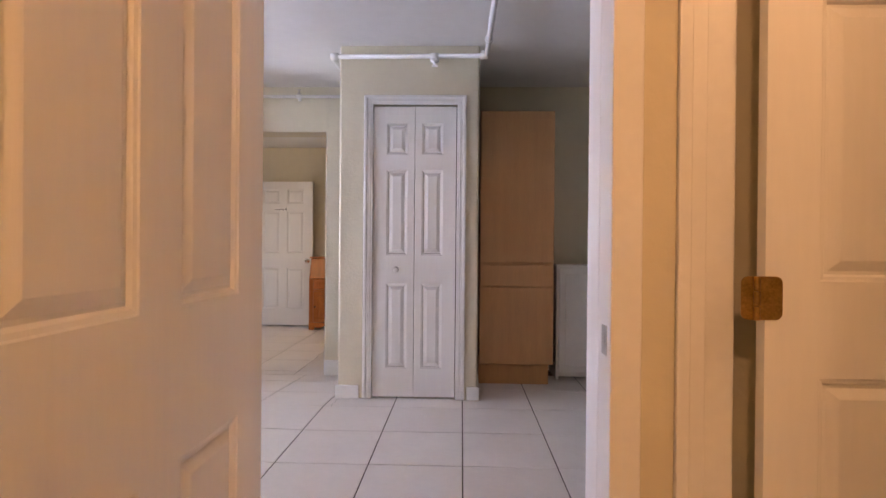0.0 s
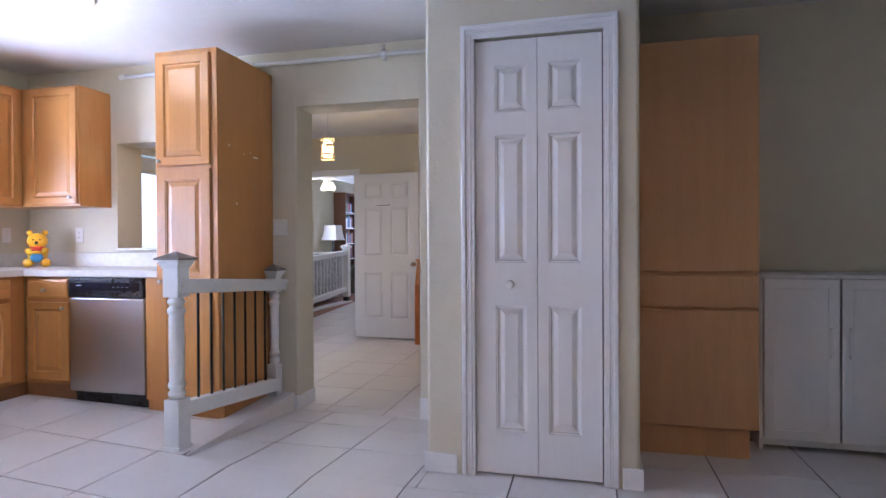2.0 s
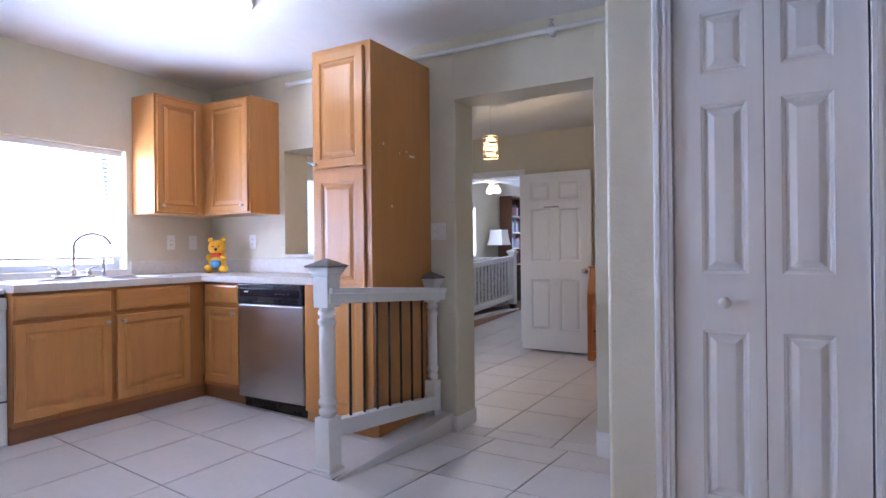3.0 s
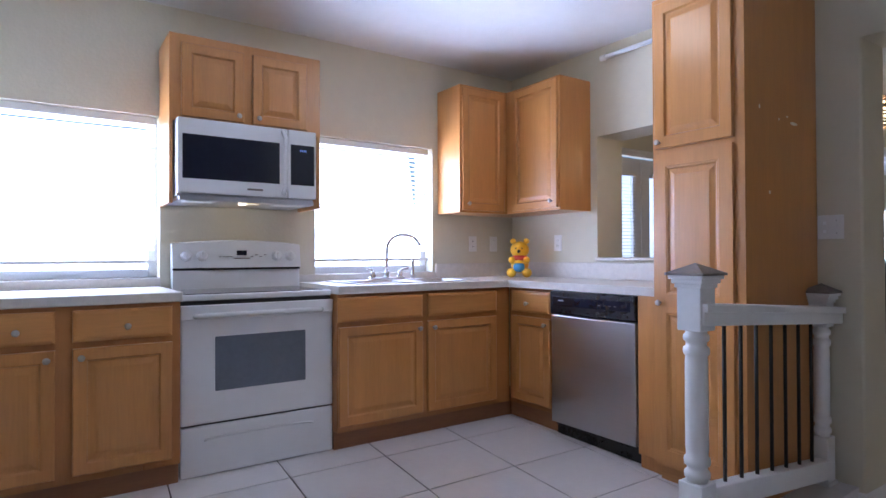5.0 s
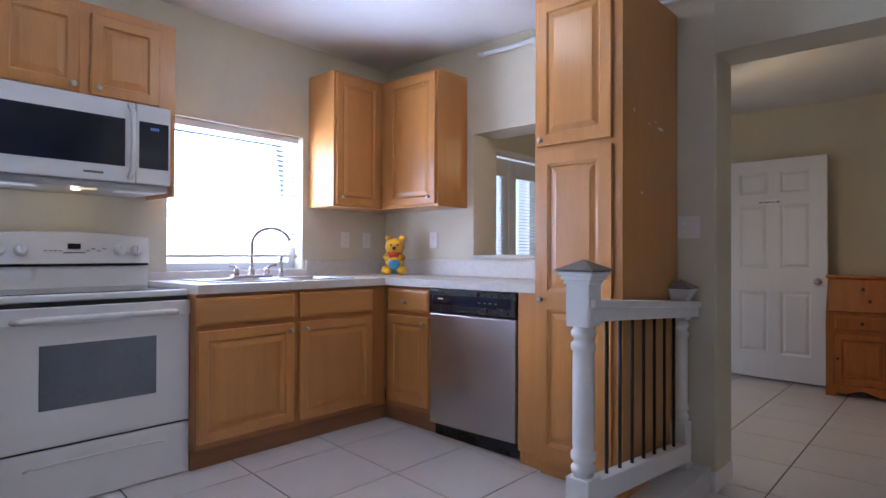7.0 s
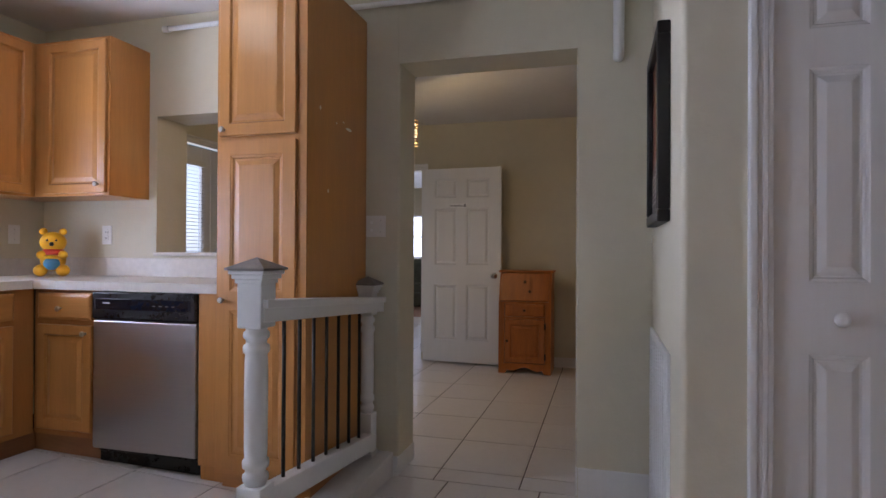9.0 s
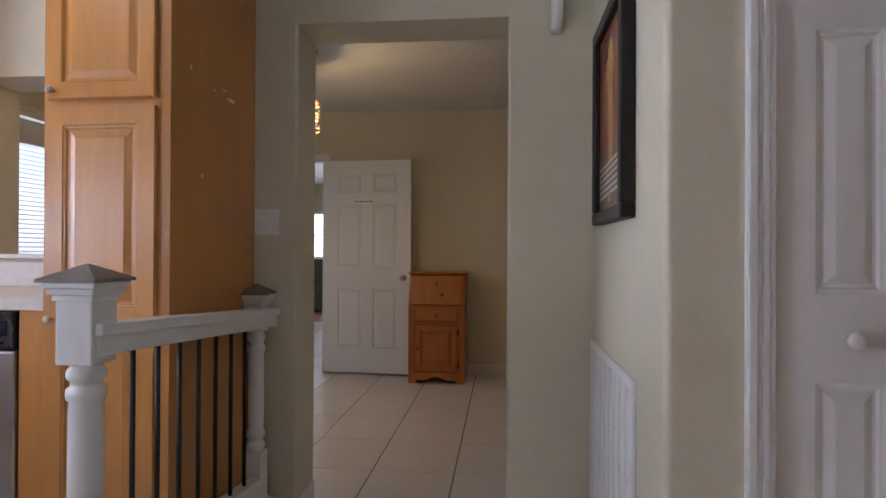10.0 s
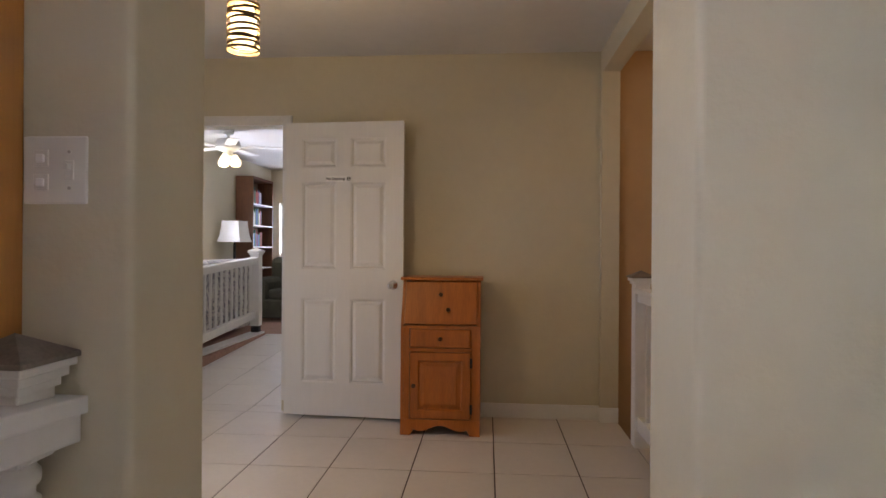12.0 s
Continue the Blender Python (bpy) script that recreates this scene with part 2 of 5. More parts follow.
# kitchen walls
wall("wall_west", [(WX - 0.2, WX, SY - 0.12, 1.46, 0.985, 1.865), (WX - 0.2, WX, SY - 0.12, NY, -0.1, 0.985), (WX - 0.2, WX, SY - 0.12, NY, 1.865, CZ),
                   (WX - 0.2, WX, 2.52, 3.41, 0.985, 1.865), (WX - 0.2, WX, 4.30, NY, 0.985, 1.865)], "off-white painted kitchen wall with two windows")
bm = B()
box(bm, WX - 0.2, -3.56, NY, NB, -0.2, CZ)
box(bm, -3.56, -2.70, NY, NB, -0.2, 1.06)
box(bm, -3.56, -2.70, NY, NB, 1.89, CZ)
prism(bm, [(-2.70, NY), (-2.028, NY), (-2.028, NB), (-2.70, NB)], -0.2, CZ, (1, 2), 0.014)
box(bm, -2.06, -1.09, NY + 0.0015, NB - 0.0015, 2.083, CZ)
prism(bm, [(-1.122, NY), (3.4, NY), (3.4, NB), (-1.122, NB)], -0.2, CZ, (0, 3), 0.014)
one("wall_north", bm, PAINT, "off-white painted wall with an opening and a pass-through", "wall", "structure")
wall("wall_south", [(WX - 0.2, -0.54, SY - 0.12, SY, -0.1, CZ), (-0.54, 0.43, SY - 0.12, SY, 2.06, CZ), (0.43, 3.4, SY - 0.12, SY, -0.1, CZ)], "off-white painted wall with the entry doorway")
wall("wall_east", [(3.2, 3.4, SY, NY, -0.1, CZ)], "off-white painted kitchen wall")
# closet
bm = B()
prism(bm, [(-0.775, 4.0), (-0.545, 4.0), (-0.545, 4.1), (-0.675, 4.1), (-0.675, NY), (-0.775, NY)], -0.2, CZ, (0,))
prism(bm, [(0.06, 4.0), (0.21, 4.0), (0.21, NY), (0.11, NY), (0.11, 4.1), (0.06, 4.1)], -0.1, CZ, (1,))
box(bm, -0.545, 0.06, 4.0, 4.1, 2.07, CZ)
one("wall_closet", bm, PAINT, "off-white painted closet walls with rounded corners", "wall", "structure")
# vestibule and side room
wall("wall_vestibule", [(-0.66, -0.54, -1.5, SY - 0.12, -0.1, CZ), (-0.66, 2.2, -1.62, -1.5, -0.1, CZ), (0.57, 0.69, -1.5, 0.42, -0.1, CZ), (0.57, 0.69, 1.235, SY - 0.12, -0.1, CZ), (0.4835, 0.556, 1.197, SY - 0.12, -0.1, CZ),
                        (0.57, 0.69, 0.42, 1.235, 2.06, CZ), (2.2, 2.32, -1.62, SY - 0.12, -0.1, CZ)], "cream painted vestibule walls")
# hall and living room
wall("wall_hall_west", [(WX - 0.2, WX, NB, 6.0, -0.2, CZ), (WX - 0.2, WX, 7.5, 8.37, -0.2, CZ), (WX - 0.2, WX, 6.0, 7.5, 2.06, CZ)], "beige painted wall with glazed doors")
wall("wall_hall_north", [(WX - 0.2, -3.80, 8.25, 8.37, -0.2, CZ), (-3.80, -2.92, 8.25, 8.37, 1.985, CZ), (-2.92, -0.54, 8.25, 8.37, -0.2, CZ)], "beige painted hall wall with a doorway")
wall("wall_hall_east", [(-0.66, -0.54, NB, 6.3, -0.2, CZ), (-0.66, -0.54, 8.195, 8.25, -0.2, CZ), (-0.66, -0.54, 6.3, 8.195, 2.325, CZ)], "beige painted hall wall with a stair opening")
# stairwell, its warm light partly put into the wall colour
wall("wall_stair", [(0.55, 0.67, NB, 8.37, -1.6, CZ), (-0.54, 0.67, 8.25, 8.37, -1.6, CZ), (-0.54, 0.67, NB, NB + 0.01, -1.6, CZ)], "stairwell wall with warm light put into its tan colour", WARM_TINT)
wall("wall_living", [(-5.39, -5.27, 8.25, 10.55, -0.2, CZ), (-5.39, -5.27, 11.65, 14.2, -0.2, CZ), (-5.39, -5.27, 10.55, 11.65, -0.2, 0.97), (-5.39, -5.27, 10.55, 11.65, 1.92, CZ),
                     (-5.39, -5.12, 14.2, 14.32, -0.2, CZ), (-4.30, -1.2, 14.2, 14.32, -0.2, CZ), (-5.12, -4.30, 14.2, 14.32, -0.2, 0.95), (-5.12, -4.30, 14.2, 14.32, 1.90, CZ), (-1.32, -1.2, 8.37, 14.2, -0.2, CZ), (-5.39, WX - 0.2, 8.25, 8.37, -0.2, CZ)], "pale painted living room walls with a window")

bm = B()
box(bm, WX - 0.2, 3.4, SY - 0.12, NY, CZ, CZ + 0.1)
box(bm, -0.66, 2.32, -1.62, SY - 0.12, CZ, CZ + 0.1)
box(bm, -5.4, 0.67, NY, 14.32, CZ, CZ + 0.1)
one("ceiling", bm, CEIL, "white textured plaster ceiling", "ceiling", "structure")

# floors: the grout bed; tiles are laid on it at the end of the file
RS, RE = 3.795, 5.055
FX, FS = -1.708, 0.027


def ground_z(x):
    """The old floor rises a little towards the west wall."""
    return max(0.0, (FX - x) * FS)


bm = B()
box(bm, WX, -2.07, SY - 0.12, NY, -0.2, -0.004)
box(bm, -0.775, 3.2, SY - 0.12, NY, -0.2, -0.004)
box(bm, -2.07, FX, SY - 0.12, RS, -0.2, -0.004)
box(bm, FX, -0.775, SY - 0.12, RS, -0.2, -0.004)
for v in bm.verts:
    if v.co.z > -0.1:
        v.co.z += ground_z(v.co.x)
box(bm, -0.54, 2.2, -1.5, SY - 0.12, -0.2, -0.004)
floor_kitchen = one("floor_kitchen", bm, GROUT, "off-white ceramic tile floor with dark grout", "floor", "structure")
bm = B()
v = [bm.verts.new(p) for p in ((-2.07, RS, -0.004), (-0.775, RS, -0.004), (-0.775, RE, HZ - 0.004), (-2.07, RE, HZ - 0.004), (-2.07, RS, -0.3), (-0.775, RS, -0.3), (-0.775, RE, -0.3), (-2.07, RE, -0.3))]
for f in ((0, 1, 2, 3), (4, 7, 6, 5), (0, 4, 5, 1), (2, 6, 7, 3), (0, 3, 7, 4), (1, 5, 6, 2)):
    bm.faces.new([v[i] for i in f])
floor_ramp = one("floor_ramp", bm, GROUT, "off-white tiled ramp down to the hall", "floor", "structure")
bm = B()
box(bm, WX, -0.54, NY, 8.37, -0.3, HZ - 0.004)
floor_hall = one("floor_hall", bm, GROUT, "off-white ceramic tile hall floor", "floor", "structure")
bm = B()
v = [bm.verts.new(p) for p in ((-4.10, 8.37, HZ - 0.004), (-2.9, 8.37, HZ - 0.004), (-2.9, 11.0, 0.056), (-4.10, 11.0, 0.056), (-4.10, 8.37, -0.3), (-2.9, 8.37, -0.3), (-2.9, 11.0, -0.3), (-4.10, 11.0, -0.3))]
for f in ((0, 1, 2, 3), (4, 7, 6, 5), (0, 4, 5, 1), (2, 6, 7, 3), (0, 3, 7, 4), (1, 5, 6, 2)):
    bm.faces.new([v[i] for i in f])
floor_path = one("floor_living_ramp", bm, GROUT, "off-white tiled ramp up into the living room", "floor", "structure")
bm = B()
box(bm, -5.27, -4.10, 8.37, 14.2, -0.3, 0.06)
box(bm, -4.10, -1.32, 11.0, 14.2, -0.3, 0.06)
box(bm, -2.9, -1.32, 8.37, 11.0, -0.3, 0.06)
one("floor_living", bm, CARPET, "reddish tan carpet floor", "floor", "structure")
bm = B()
box(bm, -0.54, 0.55, NB, 8.25, -1.7, -1.6)
one("floor_stair", bm, CARPET, "tan carpeted stair floor", "floor", "structure")
# tiled curb beside the ramp
bm = B()
v = [bm.verts.new(p) for p in ((-2.24, 3.90, 0.004), (-2.055, 3.90, 0.004), (-2.055, NY, 0.042), (-2.24, NY, 0.042), (-2.24, 3.90, -0.05), (-2.055, 3.90, -0.05), (-2.055, NY, -0.1), (-2.24, NY, -0.1))]
for f in ((0, 1, 2, 3), (4, 7, 6, 5), (0, 4, 5, 1), (2, 6, 7, 3), (0, 3, 7, 4), (1, 5, 6, 2)):
    bm.faces.new([v[i] for i in f])
one("curb", bm, TILE, "low tiled curb along the ramp under the railing", "curb", "structure")


def baseboard(pieces, label="white painted baseboard"):
    for p in pieces:
        bm = B()
        box(bm, *p, bevel=0.004)
        one("baseboard", bm, WHITE, label, "baseboard", "structure")


BH = 0.095
baseboard([(-0.79, -0.625, 3.986, 4.0, 0, BH), (-0.789, -0.775, 4.0, NY, -0.1, 0.07), (0.135, 0.224, 3.986, 4.0, 0, BH), (0.21, 0.224, 4.0, NY, 0, BH),
           (0.21, 3.2, NY - 0.014, NY, 0, BH), (-1.11, -0.789, NY - 0.014, NY, HZ - 0.01, 0.06), (-2.9, -0.661, 8.236, 8.25, HZ, HZ + 0.1), (-0.672, -0.54, 8.181, 8.195, HZ, HZ + 0.1),
           (-2.055, -2.026, NY - 0.012, NB + 0.012, HZ, 0.02), (-1.124, -1.11, NY, NB, HZ, 0.06), (3.186, 3.2, SY, NY, 0, BH), (0.52, 3.18, SY, SY + 0.014, 0, BH)])


def casing(name, x0, x1, z1, y, w=0.065, t=0.018, z0=0.0, sides="lr", m=Matrix()):
    """Moulded door trim round an opening, on a wall whose face is at y, facing -y."""
    bm = B()
    for s in sides:
        a = x0 - w if s == "l" else x1
        o = 1 if s == "l" else -1
        e = a if s == "l" else a + w
        box(bm, a, a + w, y - t * 0.55, y, z0, z1 + w, 0.002)
        box(bm, *sorted((e, e + o * 0.026)), y - t, y - t * 0.5, z0, z1 + w, 0.006)
        box(bm, *sorted((e + o * 0.036, e + o * 0.052)), y - t * 0.75, y - t * 0.5, z0, z1 + 0.02, 0.004)
    box(bm, x0 - (w if "l" in sides else 0), x1 + (w if "r" in sides else 0), y - t * 0.56, y, z1, z1 + w, 0.002)
    box(bm, x0 - (w if "l" in sides else 0), x1 + (w if "r" in sides else 0), y - t * 1.01, y - t * 0.5, z1 + w - 0.02, z1 + w + 0.001, 0.004)
    box(bm, x0, x1, y - t * 0.86, y - t * 0.5, z1 + 0.018, z1 + 0.032, 0.003)
    return one(name, bm, WHITE, "white moulded door casing", "trim", "structure", m=m)


casing("trim_closet", -0.535, 0.055, 2.068, 4.0)
casing("trim_living_doorway", -3.80, -2.92, 1.985, 8.25, w=0.07)


# jambs of the entry doorway
def plain(name, pieces, material, label, category, kind="structure", bevel=0.003):
    bm = B()
    for p in pieces:
        box(bm, *p, bevel=bevel)
    return one(name, bm, material, label, category, kind)


plain("trim_entry_jamb", [(0.415, 0.43, SY - 0.121, SY + 0.001, 0, 2.05), (-0.54, -0.525, SY - 0.121, SY + 0.001, 0, 2.05), (-0.525, 0.415, SY - 0.121, SY + 0.001, 2.035, 2.05),
                          (0.415, 0.482, SY - 0.235, SY - 0.1225, 0, 2.11), (-0.525, 0.413, SY - 0.135, SY - 0.1225, 2.04, 2.11)], WHITE, "white painted door jamb", "trim")
casing("trim_entry_kitchen", -0.43, 0.54, 2.05, -SY, w=0.06, m=pose(0, 0, 0, 0, 0, 180))
plain("trim_side_jamb", [(0.571, 0.691, 1.215, 1.234, 0, 2.04), (0.571, 0.691, 0.421, 0.44, 0, 2.04), (0.571, 0.691, 0.44, 1.215, 2.02, 2.04), (0.588, 0.625, 1.203, 1.215, 0, 2.02), (0.5575, 0.587, 1.186, 1.214, 0, 2.06)], WHITE, "white painted door jamb", "trim")
casing("trim_side_doorway", -1.215, -0.44, 2.04, 0.57, m=pose(0, 0, 0, 0, 0, -90))
bm = B()
box(bm, 0.4125, 0.4155, SY - 0.205, SY - 0.165, 0.840, 0.905, 0.001)
box(bm, 0.4120, 0.4126, SY - 0.195, SY - 0.175, 0.858, 0.887)
one("strike_plate", bm, NICKEL, "worn metal strike plate in the door jamb", "strike plate")


# ---- doors ----
def six_panel(bm, w, h, t, layout, both=True, g=0.0115):
    """A leaf from x=0 to w and z=0 to h, y from -t/2 to t/2, with raised panels (x0, x1, z0, z1)."""
    box(bm, 0.002, w - 0.002, -t / 2 + g + 0.001, t / 2 - g - 0.001, 0.002, h - 0.002)
    xs = sorted({0, w} | {p[0] for p in layout} | {p[1] for p in layout})
    zs = sorted({0, h} | {p[2] for p in layout} | {p[3] for p in layout})
    for s in ((-1, 1) if both else (-1,)):
        for i in range(len(xs) - 1):
            for k in range(len(zs) - 1):
                cx, cz = (xs[i] + xs[i + 1]) / 2, (zs[k] + zs[k + 1]) / 2
                if any(p[0] < cx < p[1] and p[2] < cz < p[3] for p in layout):
                    continue
                q = [bm.verts.new((x, s * t / 2, z)) for x, z in ((xs[i], zs[k]), (xs[i + 1], zs[k]), (xs[i + 1], zs[k + 1]), (xs[i], zs[k + 1]))]
                bm.faces.new(q)
        for p in layout:
            y = s * t / 2
            stack(bm, [inset(p, 0, y), inset(p, 0.003, y - s * 0.0025), inset(p, 0.010, y - s * 0.4 * g), inset(p, 0.015, y - s * g), inset(p, 0.022, y - s * g), inset(p, 0.040, y - s * 0.003), inset(p, 0.044, y - s * 0.0015)])
    for a, b in (((0, 0), (w, 0)), ((w, 0), (w, h)), ((w, h), (0, h)), ((0, h), (0, 0))):
        bm.faces.new([bm.verts.new((x, y, z)) for (x, z), y in ((a, -t / 2), (b, -t / 2), (b, t / 2), (a, t / 2))])


def layout6(w, h):
    s, c = w * 0.145, w * 0.12
    xa, xb, xc, xd = s, (w - c) / 2, (w + c) / 2, w - s
    zs = ((0.113 * h, 0.40 * h), (0.50 * h, 0.795 * h), (0.846 * h, 0.945 * h))
    return [(a, b, z0, z1) for a, b in ((xa, xb), (xc, xd)) for z0, z1 in zs]


def door_knob(parent, x, y, z, s):
    bm = B()
    lathe(bm, [(0.032, 0), (0.033, 0.004), (0.027, 0.008), (0.012, 0.012), (0.011, 0.034), (0.022, 0.040), (0.027, 0.050), (0.026, 0.060), (0.016, 0.066), (0.004, 0.067)], 20, pose(x, y, z, 90 * s))
    return part("door_knob", bm, CHROME, parent, "round polished metal knob")


def hinged_door(name, w, h, m, label, knob_x=None, knob_z=0.93, layout=None):
    ob = thing(name, m, label, "door")
    bm = B()
    six_panel(bm, w, h, 0.035, layout or layout6(w, h))
    part("leaf", bm, DOORW, ob)
    if knob_x is not None:
        door_knob(ob, knob_x, -0.0175, knob_z, 1)
        door_knob(ob, knob_x, 0.0175, knob_z, -1)
    return ob


def hinge(parent, x, y, z):
    bm = B()
    rim = []
    for cx, cz, a0 in ((x + 0.040, z + 0.031, 0), (x - 0.016, z + 0.031, 90), (x - 0.016, z - 0.031, 180), (x + 0.040, z - 0.031, 270)):
        rim += [(cx + 0.014 * math.cos(radians(a0 + 22.5 * k)), cz + 0.014 * math.sin(radians(a0 + 22.5 * k))) for k in range(5)]
    near = [bm.verts.new((u, y - 0.0015, v)) for u, v in rim]
    back = [bm.verts.new((u, y + 0.0015, v)) for u, v in rim]
    bm.faces.new(near)
    bm.faces.new(back[::-1])
    for k in range(len(rim)):
        bm.faces.new((near[k], near[(k + 1) % len(rim)], back[(k + 1) % len(rim)], back[k]))
    for k in range(3):
        za = z - 0.045 + 0.031 * k
        lathe(bm, [(0.0062, za), (0.0066, za + 0.002), (0.0066, za + 0.026), (0.0062, za + 0.028)], 12, pose(x, y - 0.005, 0))
    return part("hinge", bm, BRASS, parent, "aged brass hinge")


# entry door, open into the vestibule, and the door of the side room, open inwards
entry = hinged_door("door_entry", 0.915, 2.02, pose(-0.3875, 0.345, 0.01, 0, 0, 90), "white six-panel entry door standing open", 0.088, 0.805,
                     [(a, b, z0, z1) for a, b in ((0.135, 0.40), (0.525, 0.772)) for z0, z1 in ((0.23, 0.715), (0.965, 1.59), (1.70, 1.91))])
side = hinged_door("door_side_room", 0.76, 2.0, pose(0.722, 1.165, 0.012, 0, 0, 0), "white six-panel side door standing open", 0.69)
for z in (0.25, 0.965, 1.78):
    hinge(side, -0.020, -0.0195, z)
hall_door = hinged_door("door_hall", 0.842, 2.03, pose(-2.85, 8.125, HZ + 0.022, 0, 0, -3.5), "white six-panel door open against the hall wall", 0.775, 0.91)
# bifold closet doors
bif = thing("door_bifold", pose(-0.532, 4.03, 0.012), "white panelled bifold closet door, closed", "door")
for k in range(2):
    bm = B()
    w = 0.289
    x0, x1 = ((0.092, 0.240), (0.049, 0.197))[k]
    six_panel(bm, w, 2.048, 0.028, [(x0, x1, 0.20, 0.80), (x0, x1, 1.00, 1.60), (x0, x1, 1.71, 1.93)], both=False)
    leaf = part("leaf", bm, DOORW, bif)
    leaf.location = (k * 0.292, 0, 0)
bm = B()
lathe(bm, [(0.008, 0), (0.008, 0.014), (0.018, 0.020), (0.021, 0.028), (0.018, 0.036), (0.008, 0.040)], 18, pose(0.165, -0.014, 0.90, 90))
part("knob", bm, WHITE, bif, "round white knob")
plain("trim_closet_jamb", [(-0.545, -0.535, 4.0, 4.09, 0, 2.07), (0.055, 0.06, 4.0, 4.09, 0, 2.07)], WHITE, "white closet jamb", "trim")
# unseen black sheet behind the doors, paints in the closet's darkness
bm = B()
box(bm, -0.675, 0.11, 4.9, 4.95, 0, CZ)
one("closet_back", bm, DARK, "near-black sheet that stands in for the closet's inner shade", "wall", "structure")

# sign on the hall door
sign = thing("door_sign", hall_door.matrix_world @ pose(0.385, -0.0195, 1.637), "small white no smoking sign on the door", "sign")
bm = B()
box(bm, -0.092, 0.092, -0.001, 0.001, -0.021, 0.021)
part("plate", bm, SIGNW, sign)


def words(text, size, m, material, parent, name="lettering"):
    c = bpy.data.curves.new(name, "FONT")
    c.body, c.size, c.extrude, c.offset = text, size, 0.0003, 0.0007
    tmp = bpy.data.objects.new(name, c)
    me = bpy.data.meshes.new_from_object(tmp)
    bpy.data.objects.remove(tmp)
    me.materials.clear()
    me.materials.append(material)
    ob = new(name, me)
    ob.parent, ob.matrix_basis = parent, m
    return ob


words("No Smoking", 0.0265, pose(-0.088, -0.0016, -0.008, 90), BLACK, sign)
bm = B()
for k in range(16):
    a, b = 2 * math.pi * k / 16, 2 * math.pi * (k + 1) / 16
    bm.faces.new([bm.verts.new((0.073 + r * math.cos(t), -0.0014, r * math.sin(t))) for r, t in ((0.013, a), (0.013, b), (0.010, b), (0.010, a))])
box(bm, 0.064, 0.082, -0.0016, -0.0012, -0.002, 0.002)
part("symbol", bm, BLACK, sign)


# ---- kitchen cabinets ----
def base_unit(name, m, w, depth, fronts, label, group="base cabinets", toe=(0, 0)):
    """A base cabinet facing -y, front frame at y=0. fronts: (kind, x0, x1, z0, z1, knob x, knob z)."""
    ob = thing(name, m, label, "cabinet", group)
    bm = B()
    box(bm, 0, w, 0.0, depth, 0.158, 0.894, 0.001)
    part("body", bm, MAPLE_F, ob, "reddish maple face frame")
    bm = B()
    box(bm, -toe[0], w + toe[1], 0.045, 0.065, 0.035, 0.160)
    part("toe_kick", bm, KICK, ob, "red-brown toe kick board")
    for kind, x0, x1, z0, z1, kx, kz in fronts:
        bm = B()
        if kind == "door":
            panel_front(bm, x0, x1, z0, z1, -0.019)
        else:
            drawer_front(bm, x0, x1, z0, z1, -0.019)
        f = part("door" if kind == "door" else "drawer_front", bm, MAPLE if kind == "door" else MAPLE_H, ob)
        if kx is not None:
            knob(f, kx, -0.019, kz)
    return ob


WEST = 90
CF = -3.80
DZ0, DZ1, RZ0, RZ1 = 0.19, 0.717, 0.744, 0.876
# run under the left window
base_unit("base_cabinet", pose(CF, 1.45, 0, 0, 0, WEST), 1.065, 0.60, [
    ("drawer", 0.02, 0.30, RZ0, RZ1, 0.16, 0.80), ("door", 0.02, 0.30, DZ0, DZ1, 0.27, 0.68),
    ("drawer", 0.32, 0.59, RZ0, RZ1, 0.46, 0.80), ("door", 0.32, 0.59, DZ0, DZ1, 0.56, 0.68),
    ("drawer", 0.65, 1.03, RZ0, RZ1, 0.85, 0.80), ("door", 0.65, 1.03, DZ0, DZ1, 0.68, 0.68)], "honey maple base cabinet with doors and drawers")
# sink base
base_unit("sink_cabinet", pose(CF, 3.285, 0, 0, 0, WEST), 1.20, 0.60, [
    ("drawer", 0.0, 0.53, RZ0, RZ1, None, None), ("door", 0.005, 0.53, DZ0, DZ1, 0.50, 0.68),
    ("drawer", 0.565, 1.085, RZ0, RZ1, None, None), ("door", 0.565, 1.08, DZ0, DZ1, 0.60, 0.68)], "honey maple sink base cabinet with two doors", toe=(0, 0.05))
base_unit("base_cabinet", pose(-3.80, 4.49, 0), 0.385, 0.56, [
    ("drawer", 0.035, 0.375, RZ0, RZ1, 0.19, 0.80), ("door", 0.035, 0.375, DZ0, DZ1, 0.345, 0.68)], "narrow honey maple base cabinet beside the dishwasher", toe=(0.045, 0))
plain("filler_panel", [(-2.80, -2.665, 4.47, 4.49, 0.10, 0.894), (-2.80, -2.665, 4.49, 5.05, 0.0, 0.893)], MAPLE, "honey maple filler panel beside the dishwasher", "panel", "")


def wall_unit(name, m, w, depth, h, fronts, label):
    ob = thing(name, m, label, "cabinet", "wall cabinets")
    bm = B()
    box(bm, 0, w, 0.0, depth, 0, h, 0.001)
    part("body", bm, MAPLE, ob)
    for x0, x1, z0, z1, kx, kz in fronts:
        bm = B()
        panel_front(bm, x0, x1, z0, z1, -0.019)
        d = part("door", bm, MAPLE, ob)
        knob(d, kx, -0.019, kz)
    return ob


